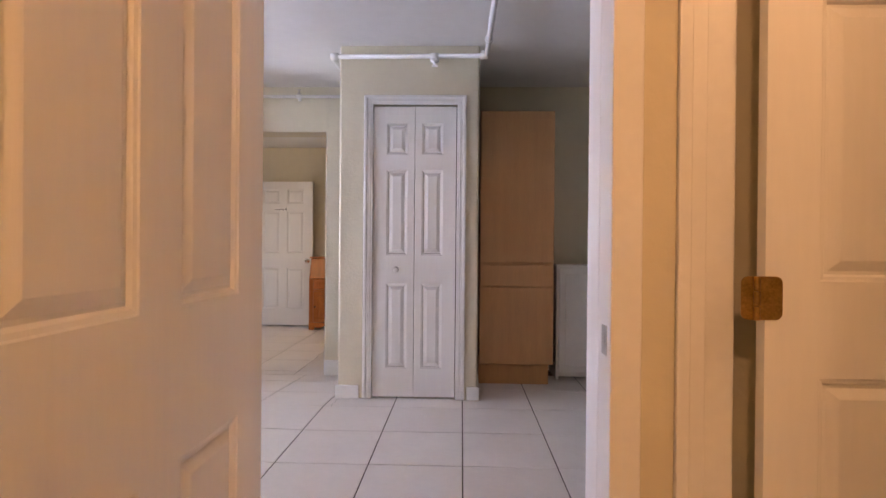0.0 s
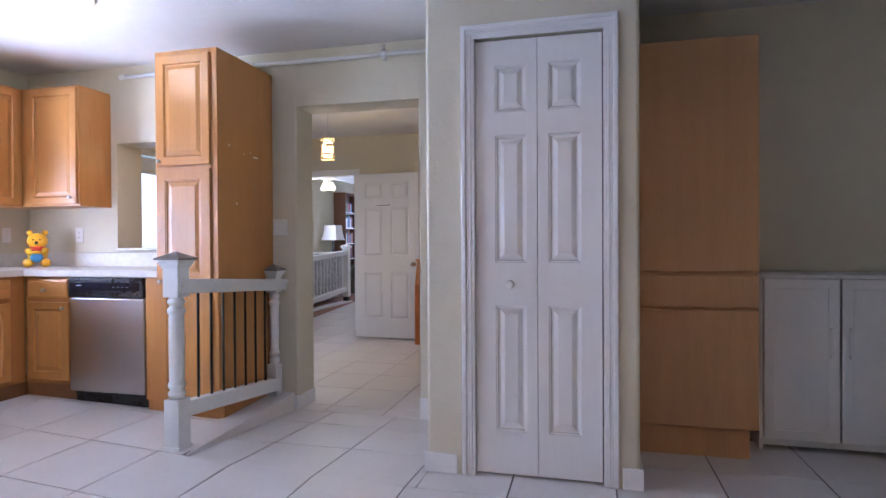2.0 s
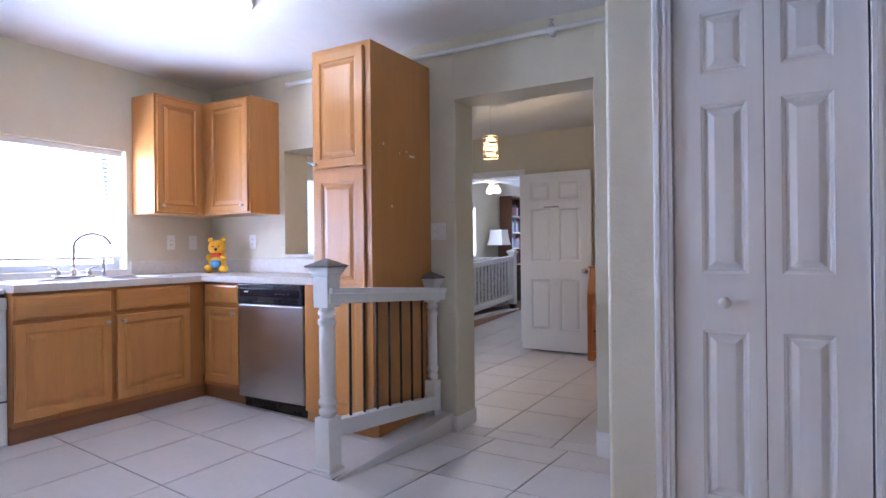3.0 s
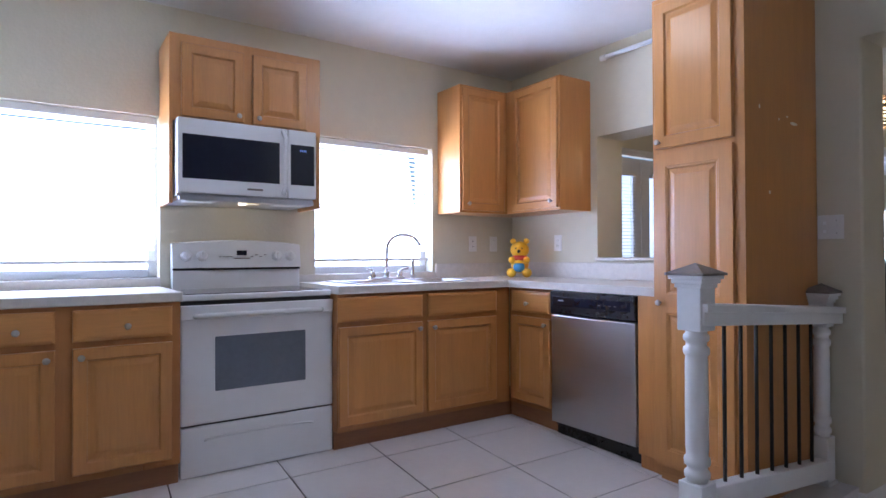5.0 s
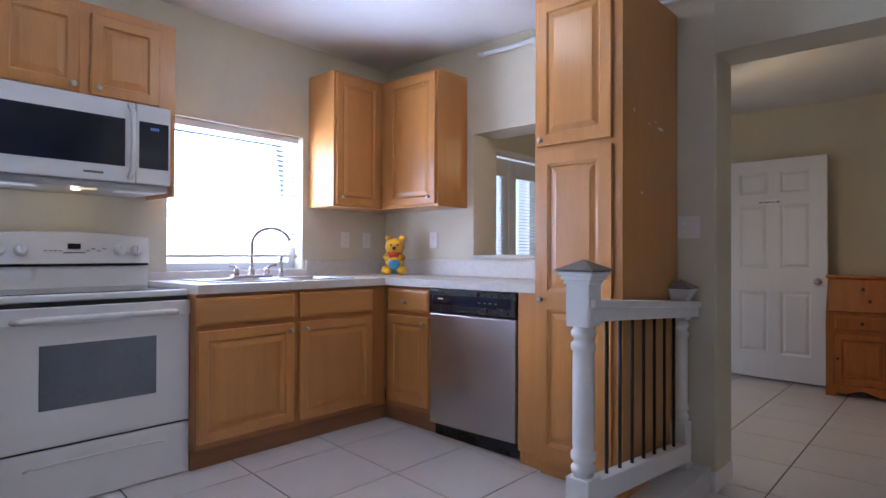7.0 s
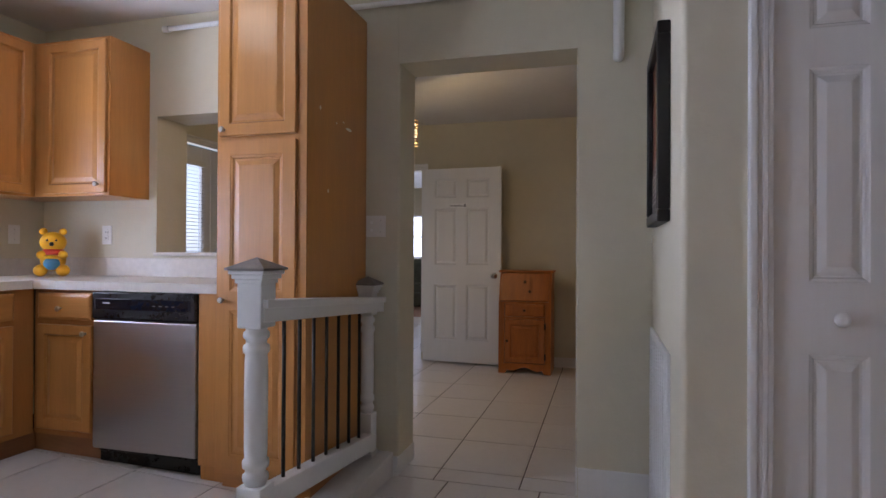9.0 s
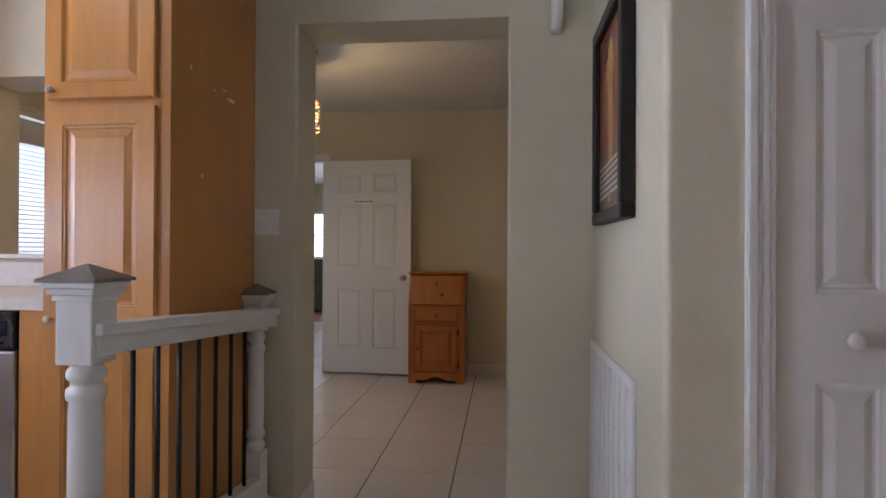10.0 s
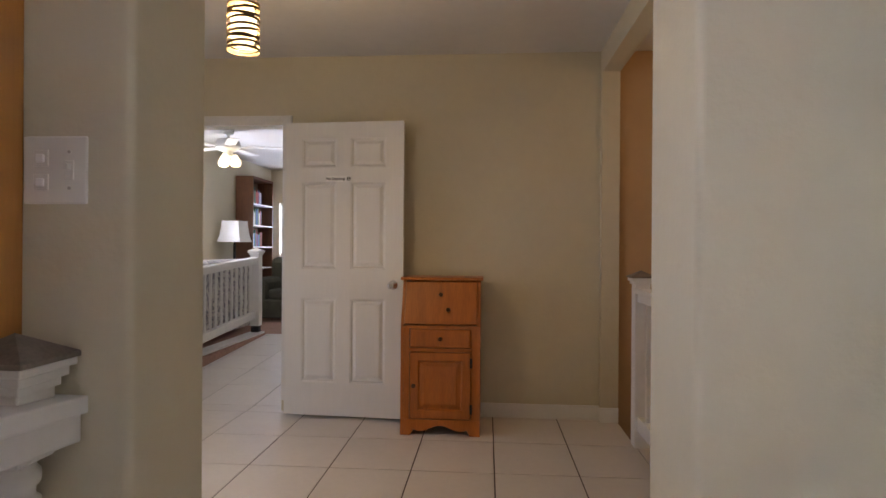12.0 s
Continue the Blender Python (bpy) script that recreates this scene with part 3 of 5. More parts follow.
UZ, UH = 1.395, 0.88
wall_unit("wall_cabinet", pose(-4.145, 4.345, UZ, 0, 0, WEST), 0.70, 0.273, UH, [(0.015, 0.385, 0.015, UH - 0.02, 0.055, 0.06)], "honey maple wall cabinet in the corner by the window")
wall_unit("wall_cabinet", pose(-4.145, 4.765, UZ), 0.53, 0.29, UH, [(0.075, 0.515, 0.015, UH - 0.02, 0.47, 0.06)], "honey maple wall cabinet on the pass-through wall")
ob = thing("wall_cabinet", pose(-4.10, 2.515, 1.40, 0, 0, WEST), "honey maple cabinet above the microwave with side panels", "cabinet", "wall cabinets")
bm = B()
box(bm, 0, 0.80, 0, 0.318, 0.385, 0.83, 0.001)
part("body", bm, MAPLE, ob)
for x in (0.0, 0.782):
    bm = B()
    box(bm, x, x + 0.018, 0.005, 0.318, -0.03, 0.385, 0.001)
    part("side_panel", bm, MAPLE, ob)
for x0, x1, kx in ((0.055, 0.365, 0.335), (0.412, 0.715, 0.44)):
    bm = B()
    panel_front(bm, x0, x1, 0.41, 0.785, -0.019)
    knob(part("door", bm, MAPLE, ob), kx, -0.019, 0.44)

# tall pantry
PX, PW = -2.66, 0.444
pan = thing("pantry_cabinet", pose(PX, 4.41, 0), "tall honey maple pantry cabinet, scuffed side", "cabinet")
bm = B()
box(bm, 0, PW, 0, NY - 4.41 - 0.002, 0.105, 2.315, 0.0015)
part("body", bm, MAPLE, pan)
bm = B()
box(bm, 0, PW, 0.05, 0.07, 0, 0.105)
box(bm, PW - 0.02, PW, 0.07, 0.64, 0, 0.105)
part("toe_kick", bm, MAPLE_H, pan)
bm = B()
panel_front(bm, 0.02, PW - 0.045, 1.598, 2.285, -0.019, rail=0.06)
knob(part("door", bm, MAPLE, pan), 0.048, -0.019, 1.625)
bm = B()
DW2 = PW - 0.065
six_panel(bm, DW2, 1.442, 0.019, [(0.06, DW2 - 0.06, 0.06, 0.70), (0.06, DW2 - 0.06, 0.785, 1.382)], both=False, g=0.008)
low_door = part("door", bm, MAPLE, pan)
low_door.location = (0.02, -0.0095, 0.13)
knob(low_door, 0.028, -0.0095, 0.745)
for y, z, a, b in ((0.12, 1.735, 0.013, 0.020), (0.285, 1.70, 0.010, 0.012), (0.42, 1.695, 0.070, 0.015), (0.20, 1.37, 0.018, 0.016), (0.36, 1.72, 0.020, 0.007)):
    bm = B()
    lathe(bm, [(0.5 * a, 0), (0.45 * a, 0.0006)], 9, pose(PW + 0.0002, y, z, 0, 90, 0) @ Matrix.Diagonal((b / a, 1, 1, 1)))
    part("scuff", bm, DUST, pan, "pale scuff mark")

# countertop, one run round the corner, and the piece left of the range
def counter(name, pieces, label):
    bm = B()
    for p in pieces:
        box(bm, *p, bevel=0.004)
    return one(name, bm, LAMI, label, "countertop")


def slab(bm, xs, ys, keep, z0, z1):
    """A flat slab of grid cells that share their corners."""
    vs = {}
    for i in range(len(xs) - 1):
        for k in range(len(ys) - 1):
            if keep((xs[i] + xs[i + 1]) / 2, (ys[k] + ys[k + 1]) / 2):
                q = []
                for p in ((xs[i], ys[k]), (xs[i + 1], ys[k]), (xs[i + 1], ys[k + 1]), (xs[i], ys[k + 1])):
                    if p not in vs:
                        vs[p] = bm.verts.new((*p, z1))
                    q.append(vs[p])
                bm.faces.new(q)
    r = bmesh.ops.extrude_face_region(bm, geom=list(bm.faces))
    bmesh.ops.translate(bm, vec=(0, 0, z0 - z1), verts=[g for g in r["geom"] if isinstance(g, bmesh.types.BMVert)])


ct = thing("countertop", pose(0, 0, 0), "pale laminate countertop under the window", "countertop")
bm = B()
box(bm, WX + 0.001, -3.775, 1.43, 2.522, 0.895, 0.938, 0.005)
part("slab", bm, LAMI, ct)
bm = B()
box(bm, WX + 0.001, WX + 0.02, 1.43, 2.522, 0.9385, 0.983, 0.003)
part("backsplash", bm, LAMI, ct)
ct = thing("countertop", pose(0, 0, 0), "pale laminate corner countertop with backsplash", "countertop")
bm = B()
slab(bm, (WX + 0.001, -4.33, -3.88, -3.775, -2.66), (3.283, 3.45, 4.30, 4.455, NY - 0.001), lambda x, y: (x < -3.775 or y > 4.455) and not (-4.33 < x < -3.88 and 3.45 < y < 4.30), 0.895, 0.938)
part("slab", bm, LAMI, ct)
for p in ((WX + 0.001, WX + 0.02, 3.283, 4.319, 0.9385, 0.983), (WX + 0.001, WX + 0.022, 4.32, NY - 0.023, 0.9385, 1.04), (WX + 0.001, -2.662, NY - 0.022, NY - 0.001, 0.9385, 1.047)):
    bm = B()
    box(bm, *p, bevel=0.003)
    part("backsplash", bm, LAMI, ct)
counter("pass_through_sill", [(-3.558, -2.702, NY - 0.03, NB + 0.02, 1.061, 1.082)], "pale laminate sill of the pass-through")

# sink and tap
sink = thing("sink", pose(-4.10, 3.875, 0.938, 0, 0, WEST), "double-bowl stainless steel drop-in sink", "sink")
bm = B()
for x0, x1 in ((-0.40, 0.01), (0.03, 0.40)):
    r = (x0, x1, -0.19, 0.16)
    rings = []
    for d, z in ((0, 0.004), (0.012, 0.002), (0.02, -0.03), (0.035, -0.16), (0.08, -0.17)):
        a = inset((r[0], r[1], r[2], r[3]), d, 0)
        rings.append([bm.verts.new((x, y, z)) for x, y in ((a[0], a[2]), (a[1], a[2]), (a[1], a[3]), (a[0], a[3]))])
    for p, q in zip(rings, rings[1:]):
        for k in range(4):
            bm.faces.new((p[k], p[(k + 1) % 4], q[(k + 1) % 4], q[k]))
    bm.faces.new(rings[-1])
part("bowl", bm, STEEL, sink)
bm = B()
for p in ((-0.43, 0.43, -0.22, -0.19), (-0.43, 0.43, 0.16, 0.235), (-0.43, -0.40, -0.19, 0.16), (0.40, 0.43, -0.19, 0.16), (0.01, 0.03, -0.19, 0.16)):
    box(bm, *p, -0.001, 0.006, 0.001)
part("rim", bm, STEEL, sink)
tap = thing("tap", pose(-4.30, 3.86, 0.944, 0, 0, WEST), "chrome gooseneck kitchen tap with two handles", "tap")
bm = B()
box(bm, -0.13, 0.13, -0.025, 0.025, 0, 0.016, 0.006)
part("base_plate", bm, CHROME, tap)
bm = B()
lathe(bm, [(0.02, 0.014), (0.018, 0.05), (0.013, 0.06)], 16)
arc = [(0, 0, 0.05), (0, 0, 0.18)] + [(0.092 - 0.092 * math.cos(a), -0.06 + 0.06 * math.cos(a), 0.20 + 0.095 * math.sin(a)) for a in np.linspace(0.1, math.pi * 0.93, 14)]
tube(bm, arc, 0.0105, 12)
part("spout", bm, CHROME, tap)
for s in (-1, 1):
    bm = B()
    lathe(bm, [(0.02, 0.014), (0.017, 0.04), (0.013, 0.055), (0.006, 0.06)], 14, pose(s * 0.1, 0, 0))
    tube(bm, [(s * 0.1, 0, 0.05), (s * 0.12, -0.01, 0.068), (s * 0.155, -0.02, 0.072)], 0.007, 8)
    part("handle", bm, CHROME, tap)
bm = B()
lathe(bm, [(0.016, 0.0), (0.014, 0.03), (0.010, 0.05), (0.011, 0.09), (0.015, 0.11), (0.012, 0.125)], 12, pose(0.2, 0, 0))
part("side_spray", bm, CHROME, tap)


# ---- range, microwave, dishwasher ----
rng = thing("kitchen_range", pose(-3.885, 2.524, 0, 0, 0, WEST), "white freestanding electric range with glass cooktop", "range")
W = 0.757
bm = B()
box(bm, 0.002, W - 0.002, 0.02, 0.50, 0.07, 0.885, 0.002)
for x in (0.03, W - 0.07):
    box(bm, x, x + 0.04, 0.06, 0.10, 0.03, 0.07)
    box(bm, x, x + 0.04, 0.40, 0.44, 0.03, 0.07)
part("body", bm, ENAMEL, rng)
bm = B()
box(bm, -0.003, W + 0.003, -0.015, 0.50, 0.885, 0.917, 0.008)
part("cooktop_frame", bm, ENAMEL, rng)
bm = B()
box(bm, 0.03, W - 0.03, 0.02, 0.44, 0.917, 0.920, 0.001)
part("cooktop_glass", bm, DARKGL, rng, "black glass cooktop")
for z0, z1 in ((0.866, 0.888), (0.294, 0.307)):
    bm = B()
    box(bm, 0.006, W - 0.006, -0.020, 0.0195, z0, z1)
    part("joint", bm, BLACKM, rng, "dark joint round the oven door")
bm = B()
box(bm, 0.0, W, -0.035, 0.02, 0.305, 0.868, 0.006)
door = part("oven_door", bm, ENAMEL, rng)
bm = B()
box(bm, 0.155, 0.605, -0.038, -0.03, 0.455, 0.715, 0.002)
part("window", bm, OVENGL, door, "grey oven window")
bm = B()
pts = [(0.06, -0.03, 0.815), (0.09, -0.075, 0.82)] + [(0.09 + k * 0.0577, -0.078, 0.822) for k in range(1, 10)] + [(0.667, -0.075, 0.82), (0.697, -0.03, 0.815)]
tube(bm, pts, 0.013, 10)
box(bm, 0.0, W, -0.042, -0.03, 0.80, 0.868, 0.004)
part("handle", bm, ENAMEL, door)
bm = B()
box(bm, 0.0, W, -0.035, 0.02, 0.062, 0.296, 0.006)
drawer = part("drawer", bm, ENAMEL, rng)
bm = B()
lip = [(0.105 + 0.0218 * k, -0.0345, 0.226 + 0.012 * math.sin(math.pi * k / 25) ** 0.35) for k in range(26)]
tube(bm, lip, 0.0055, 8)
part("grip", bm, ENAMEL, drawer)
bm = B()
BG0, BG1 = 0.045, W
box(bm, BG0, BG1, 0.455, 0.51, 0.917, 1.03, 0.004)
n = 14
rows = []
for k in range(n + 1):
    x = BG0 + (BG1 - BG0) * k / n
    top = 1.165 + 0.022 * (1 - (2 * k / n - 1) ** 2)
    rows.append([bm.verts.new(p) for p in ((x, 0.435, 1.035), (x, 0.455, top), (x, 0.475, top + 0.006), (x, 0.51, top), (x, 0.51, 1.035))])
for a, b in zip(rows, rows[1:]):
    for k in range(5):
        bm.faces.new((a[k], a[(k + 1) % 5], b[(k + 1) % 5], b[k]))
bm.faces.new(rows[0])
bm.faces.new(rows[-1][::-1])
back = part("backguard", bm, ENAMEL, rng)
bm = B()
box(bm, BG0 + 0.002, BG1 - 0.002, 0.448, 0.46, 1.022, 1.036)
part("vent_slot", bm, BLACK, back)
for x in (0.112, 0.195, 0.612, 0.692):
    bm = B()
    lathe(bm, [(0.029, 0), (0.029, 0.006), (0.024, 0.010), (0.022, 0.026), (0.018, 0.028)], 20, pose(x, 0.444, 1.10, 80))
    box(bm, x - 0.004, x + 0.004, 0.408, 0.42, 1.082, 1.122, 0.001)
    part("control_knob", bm, ENAMEL, back)
bm = B()
box(bm, 0.382, 0.436, 0.438, 0.446, 1.105, 1.132)
part("clock_display", bm, DARKGL, back, "black clock display")
bm = B()
for k in range(4):
    box(bm, 0.285 + 0.02 * k, 0.297 + 0.02 * k, 0.440, 0.444, 1.095, 1.099)
    box(bm, 0.46 + 0.025 * k, 0.475 + 0.025 * k, 0.440, 0.444, 1.095 + 0.01 * (k % 2), 1.099 + 0.01 * (k % 2))
box(bm, 0.365, 0.455, 0.4395, 0.4425, 1.085, 1.09)
part("button_marks", bm, CAPGREY, back)

mw = thing("microwave", pose(-4.005, 2.536, 1.40, 0, 0, WEST), "white over-the-range microwave with dark glass door", "microwave")
MW = 0.712
bm = B()
box(bm, 0.003, MW - 0.003, 0.03, 0.415, 0.0, 0.385, 0.003)
part("body", bm, STEEL, mw)
bm = B()
box(bm, 0.0, 0.550, -0.012, 0.03, 0.012, 0.385, 0.006)
d = part("door", bm, ENAMEL, mw)
bm = B()
box(bm, 0.022, 0.505, -0.0145, -0.008, 0.085, 0.305, 0.002)
part("window", bm, DARKGL, d, "dark blue-black glass")
bm = B()
tube(bm, [(0.525, -0.012, 0.03), (0.528, -0.045, 0.07), (0.528, -0.05, 0.2), (0.528, -0.045, 0.33), (0.525, -0.012, 0.372)], 0.012, 10)
part("handle", bm, ENAMEL, d)
bm = B()
box(bm, 0.553, MW, -0.012, 0.03, 0.012, 0.385, 0.006)
cp = part("control_panel", bm, ENAMEL, mw)
bm = B()
box(bm, 0.566, MW - 0.012, -0.0145, -0.008, 0.085, 0.305, 0.002)
part("panel_glass", bm, DARKGL, cp, "dark control glass")
bm = B()
for k in range(4):
    box(bm, 0.618 + 0.010 * k, 0.624 + 0.010 * k, -0.0152, -0.014, 0.268, 0.280)
part("clock_digits", bm, glow("blue_digits", (0.12, 0.20, 0.55), 0.7), cp, "faint blue clock digits")
bm = B()
box(bm, 0.335, 0.415, -0.0135, -0.011, 0.042, 0.052)
part("badge", bm, CAPGREY, d, "small grey badge")
bm = B()
box(bm, 0.01, MW - 0.01, 0.0, 0.40, -0.022, 0.0, 0.003)
part("underside", bm, STEEL, mw)
for x0 in (0.04, 0.50):
    bm = B()
    box(bm, x0, x0 + 0.15, 0.03, 0.12, -0.025, -0.021)
    part("filter_lens", bm, PLATE, mw)
bm = B()
box(bm, 0.32, 0.41, 0.05, 0.08, -0.025, -0.021)
part("task_light", bm, glow("task_light_glow", (1.0, 0.8, 0.5), 1.4), mw, "lit warm task light")

dw = thing("dishwasher", pose(-3.412, 4.495, 0), "stainless steel dishwasher with black control panel", "dishwasher")
D = 0.606
bm = B()
box(bm, 0.004, D - 0.004, 0.02, 0.55, 0.10, 0.890)
part("body", bm, BLACK, dw)
bm = B()
box(bm, 0.006, D - 0.006, -0.028, 0.02, 0.125, 0.752, 0.008)
part("door", bm, STEEL, dw)
bm = B()
box(bm, 0.004, D - 0.004, -0.034, 0.02, 0.757, 0.890, 0.008)
pn = part("control_panel", bm, BLACK, dw)
bm = B()
box(bm, 0.03, D - 0.03, -0.037, -0.033, 0.805, 0.858, 0.002)
part("button_strip", bm, DARKGL, pn)
for k in range(4):
    bm = B()
    box(bm, 0.365 + 0.036 * k, 0.381 + 0.036 * k, -0.0375, -0.036, 0.826, 0.830)
    part("button_mark", bm, CAPGREY, pn)
bm = B()
box(bm, 0.075, 0.115, -0.0375, -0.036, 0.834, 0.840)
part("badge", bm, PLATE, pn)
bm = B()
box(bm, 0.20, 0.36, -0.036, -0.03, 0.760, 0.775, 0.002)
part("latch", bm, BLACK, pn)
bm = B()
box(bm, 0.0, D, 0.03, 0.06, 0.03, 0.135, 0.002)
part("toe_panel", bm, BLACK, dw)


# ---- niche cupboards ----
tall = thing("tall_cupboard", pose(0.235, 4.45, 0), "tall plain brown laminate cupboard in the niche", "cupboard")
TW = 0.575
bm = B()
box(bm, 0, TW, 0.02, 0.59, 0.165, 2.135, 0.002)
box(bm, 0.0, TW - 0.03, 0.06, 0.58, 0.0, 0.165)
part("body", bm, BIRCH, tall)
for nm, z0, z1 in (("upper_door", 0.955, 2.13), ("drawer_front", 0.775, 0.935), ("lower_door", 0.165, 0.762)):
    bm = B()
    box(bm, 0.004, TW - 0.002, 0.0, 0.02, z0, z1, 0.003)
    part(nm, bm, BIRCH, tall)
wc = thing("white_cabinet", pose(0.87, 4.67, 0), "low white two-door cabinet against the niche wall", "cabinet")
CW = 0.755
bm = B()
for p in ((0, 0.018, 0.02, 0.37, 0.0, 0.915), (CW - 0.018, CW, 0.02, 0.37, 0.0, 0.915), (0.018, CW - 0.018, 0.04, 0.36, 0.02, 0.058), (0.018, CW - 0.018, 0.35, 0.37, 0.058, 0.915)):
    box(bm, *p, bevel=0.001)
part("body", bm, WHITE, wc)
bm = B()
box(bm, -0.006, CW + 0.006, -0.004, 0.375, 0.915, 0.932, 0.002)
part("top", bm, WHITE, wc)
for x0, x1, hx in ((0.019, 0.372, 0.33), (0.383, CW - 0.019, 0.42)):
    bm = B()
    r = (x0, x1, 0.062, 0.91)
    stack(bm, [inset(r, 0, 0.02), inset(r, 0, 0.003), inset(r, 0.002, 0.001), inset(r, 0.05, 0.001), inset(r, 0.053, 0.004), inset(r, 0.056, 0.004)])
    dd = part("door", bm, WHITE, wc)
    bm = B()
    box(bm, hx - 0.006, hx + 0.006, -0.022, -0.012, 0.50, 0.66, 0.003)
    box(bm, hx - 0.004, hx + 0.004, -0.014, 0.004, 0.505, 0.515)
    box(bm, hx - 0.004, hx + 0.004, -0.014, 0.004, 0.645, 0.655)
    part("handle", bm, WHITE, dd, "slim white bar handle")


# ---- railings ----
def newel(name, m, h, label, s=1.0, cap=True, brim=0.030):
    ob = thing(name, m, label, "newel post")
    a = 0.047 * s
    bm = B()
    box(bm, -a, a, -a, a, 0, 0.27 * s, 0.004)
    box(bm, -a - 0.008, a + 0.008, -a - 0.008, a + 0.008, 0, 0.02, 0.003)
    zt = h - 0.045
    zb = h - 0.245 * s
    part("foot_block", bm, WHITE, ob)
    bm = B()
    box(bm, -a, a, -a, a, zb, zt - 0.03, 0.004)
    part("head_block", bm, WHITE, ob)
    bm = B()
    z0 = 0.27 * s
    L = zb - z0
    r = a * 0.84
    ring = [(0.78, 0), (0.78, 0.010), (0.93, 0.016), (0.96, 0.026), (0.93, 0.036), (0.76, 0.042), (0.76, 0.056), (0.95, 0.062), (0.98, 0.074), (0.95, 0.086), (0.80, 0.092)]
    prof = [(a * q, z0 + h2) for q, h2 in ring] + [(r, z0 + 0.12), (r * 1.02, z0 + L * 0.5), (r, zb - 0.12)] + [(a * q, zb - h2) for q, h2 in ring[::-1]]
    lathe(bm, prof, 24)
    part("turned_shaft", bm, WHITE, ob)
    bm = B()
    for w, z0, z1 in ((a + 0.006, zt - 0.045, zt - 0.03), (a + 0.014, zt - 0.03, zt - 0.014), (a + 0.022, zt - 0.014, zt)):
        box(bm, -w, w, -w, w, z0, z1, 0.003)
    part("collar", bm, WHITE, ob)
    bm = B()
    w = a + brim
    base = [bm.verts.new((x, y, zt)) for x, y in ((-w, -w), (w, -w), (w, w), (-w, w))]
    mid = [bm.verts.new((x, y, zt + 0.008)) for x, y in ((-w, -w), (w, -w), (w, w), (-w, w))]
    top = bm.verts.new((0, 0, zt + 0.045))
    bm.faces.new(base[::-1])
    for k in range(4):
        bm.faces.new((base[k], base[(k + 1) % 4], mid[(k + 1) % 4], mid[k]))
        bm.faces.new((mid[k], mid[(k + 1) % 4], top))
    part("cap", bm, CAPGREY if cap else WHITE, ob, "weathered grey pyramid cap" if cap else "")
    return ob


def square_post(name, m, h, label, a=0.042, cap=None, foot=None):
    """A plain square post with a stepped collar and a low pyramid cap."""
    ob = thing(name, m, label, "newel post")
    z0 = 0.10 if foot else 0.0
    if foot:
        bm = B()
        box(bm, -a * 0.8, a * 0.8, -a * 0.8, a * 0.8, 0, z0, 0.003)
        part("foot", bm, foot, ob, "black post foot")
    bm = B()
    box(bm, -a, a, -a, a, z0, h - 0.065, 0.004)
    part("post", bm, WHITE, ob)
    bm = B()
    box(bm, -a - 0.010, a + 0.010, -a - 0.010, a + 0.010, h - 0.083, h - 0.065, 0.003)
    box(bm, -a - 0.020, a + 0.020, -a - 0.020, a + 0.020, h - 0.065, h - 0.045, 0.003)
    part("collar", bm, WHITE, ob)
    bm = B()
    w = a + 0.026
    low = [bm.verts.new((x, y, z)) for z in (h - 0.045, h - 0.036) for x, y in ((-w, -w), (w, -w), (w, w), (-w, w))]
    top = bm.verts.new((0, 0, h))
    bm.faces.new(low[3::-1])
    for k in range(4):
        bm.faces.new((low[k], low[(k + 1) % 4], low[4 + (k + 1) % 4], low[4 + k]))
        bm.faces.new((low[4 + k], low[4 + (k + 1) % 4], top))
    part("cap", bm, cap or WHITE, ob)
    return ob


RX = -2.163
newel("newel_post", pose(RX, 3.965, 0.008), 1.062, "white turned newel post with grey pyramid cap")
newel("newel_post", pose(RX - 0.015, 4.993, 0.036), 0.928, "shorter white newel post at the wall", 0.82, brim=0.026)


def slanted(bm, x0, x1, y0, y1, za, zb, h, bevel=0.004):
    """A bar along y whose top goes from za to zb."""
    b2 = B()
    box(b2, x0, x1, y0, y1, 0, h, bevel)
    for v in b2.verts:
        v.co.z += za + (zb - za) * (v.co.y - y0) / (y1 - y0) - h
    me = bpy.data.meshes.new("tmp")
    b2.to_mesh(me)
    b2.free()
    bm.from_mesh(me)
    bpy.data.meshes.remove(me)


def railing(name, m, y0, y1, top, low, n, material, label, dia=0.0075, square=False, off=0.0, run=None):
    """A railing along y: sloping top rail (z at both ends), bottom rail and n balusters."""
    ob = thing(name, m, label, "railing")
    bm = B()
    t0, t1 = run or (y0, y1)
    slanted(bm, off - 0.045, off + 0.045, t0, t1, top[0], top[1], 0.03)
    slanted(bm, off - 0.032, off + 0.032, t0, t1, top[0] - 0.028, top[1] - 0.028, 0.05)
    part("top_rail", bm, WHITE, ob)
    bm = B()
    bx = off * 0.5
    slanted(bm, bx - 0.03, bx + 0.03, y0, y1, low[0], low[1], 0.085)
    part("bottom_rail", bm, WHITE, ob)
    for k in range(n):
        f = (k + 1) / (n + 1)
        y = y0 + (y1 - y0) * f
        a, b = low[0] + (low[1] - low[0]) * f, top[0] + (top[1] - top[0]) * f
        bm = B()
        if square:
            box(bm, bx - 0.011, bx + 0.011, y - 0.011, y + 0.011, a - 0.005, b - 0.06, 0.002)
        else:
            lathe(bm, [(dia, a - 0.005), (dia, b - 0.06)], 10, pose(bx, y, 0))
        part("baluster", bm, material, ob)
    return ob


railing("stair_railing", pose(RX, 0, 0), 4.012, 4.944, (0.925, 0.855), (0.255, 0.165), 7, BLACKM, "white wooden railing with black iron balusters", off=0.022, run=(3.93, NY - 0.004))
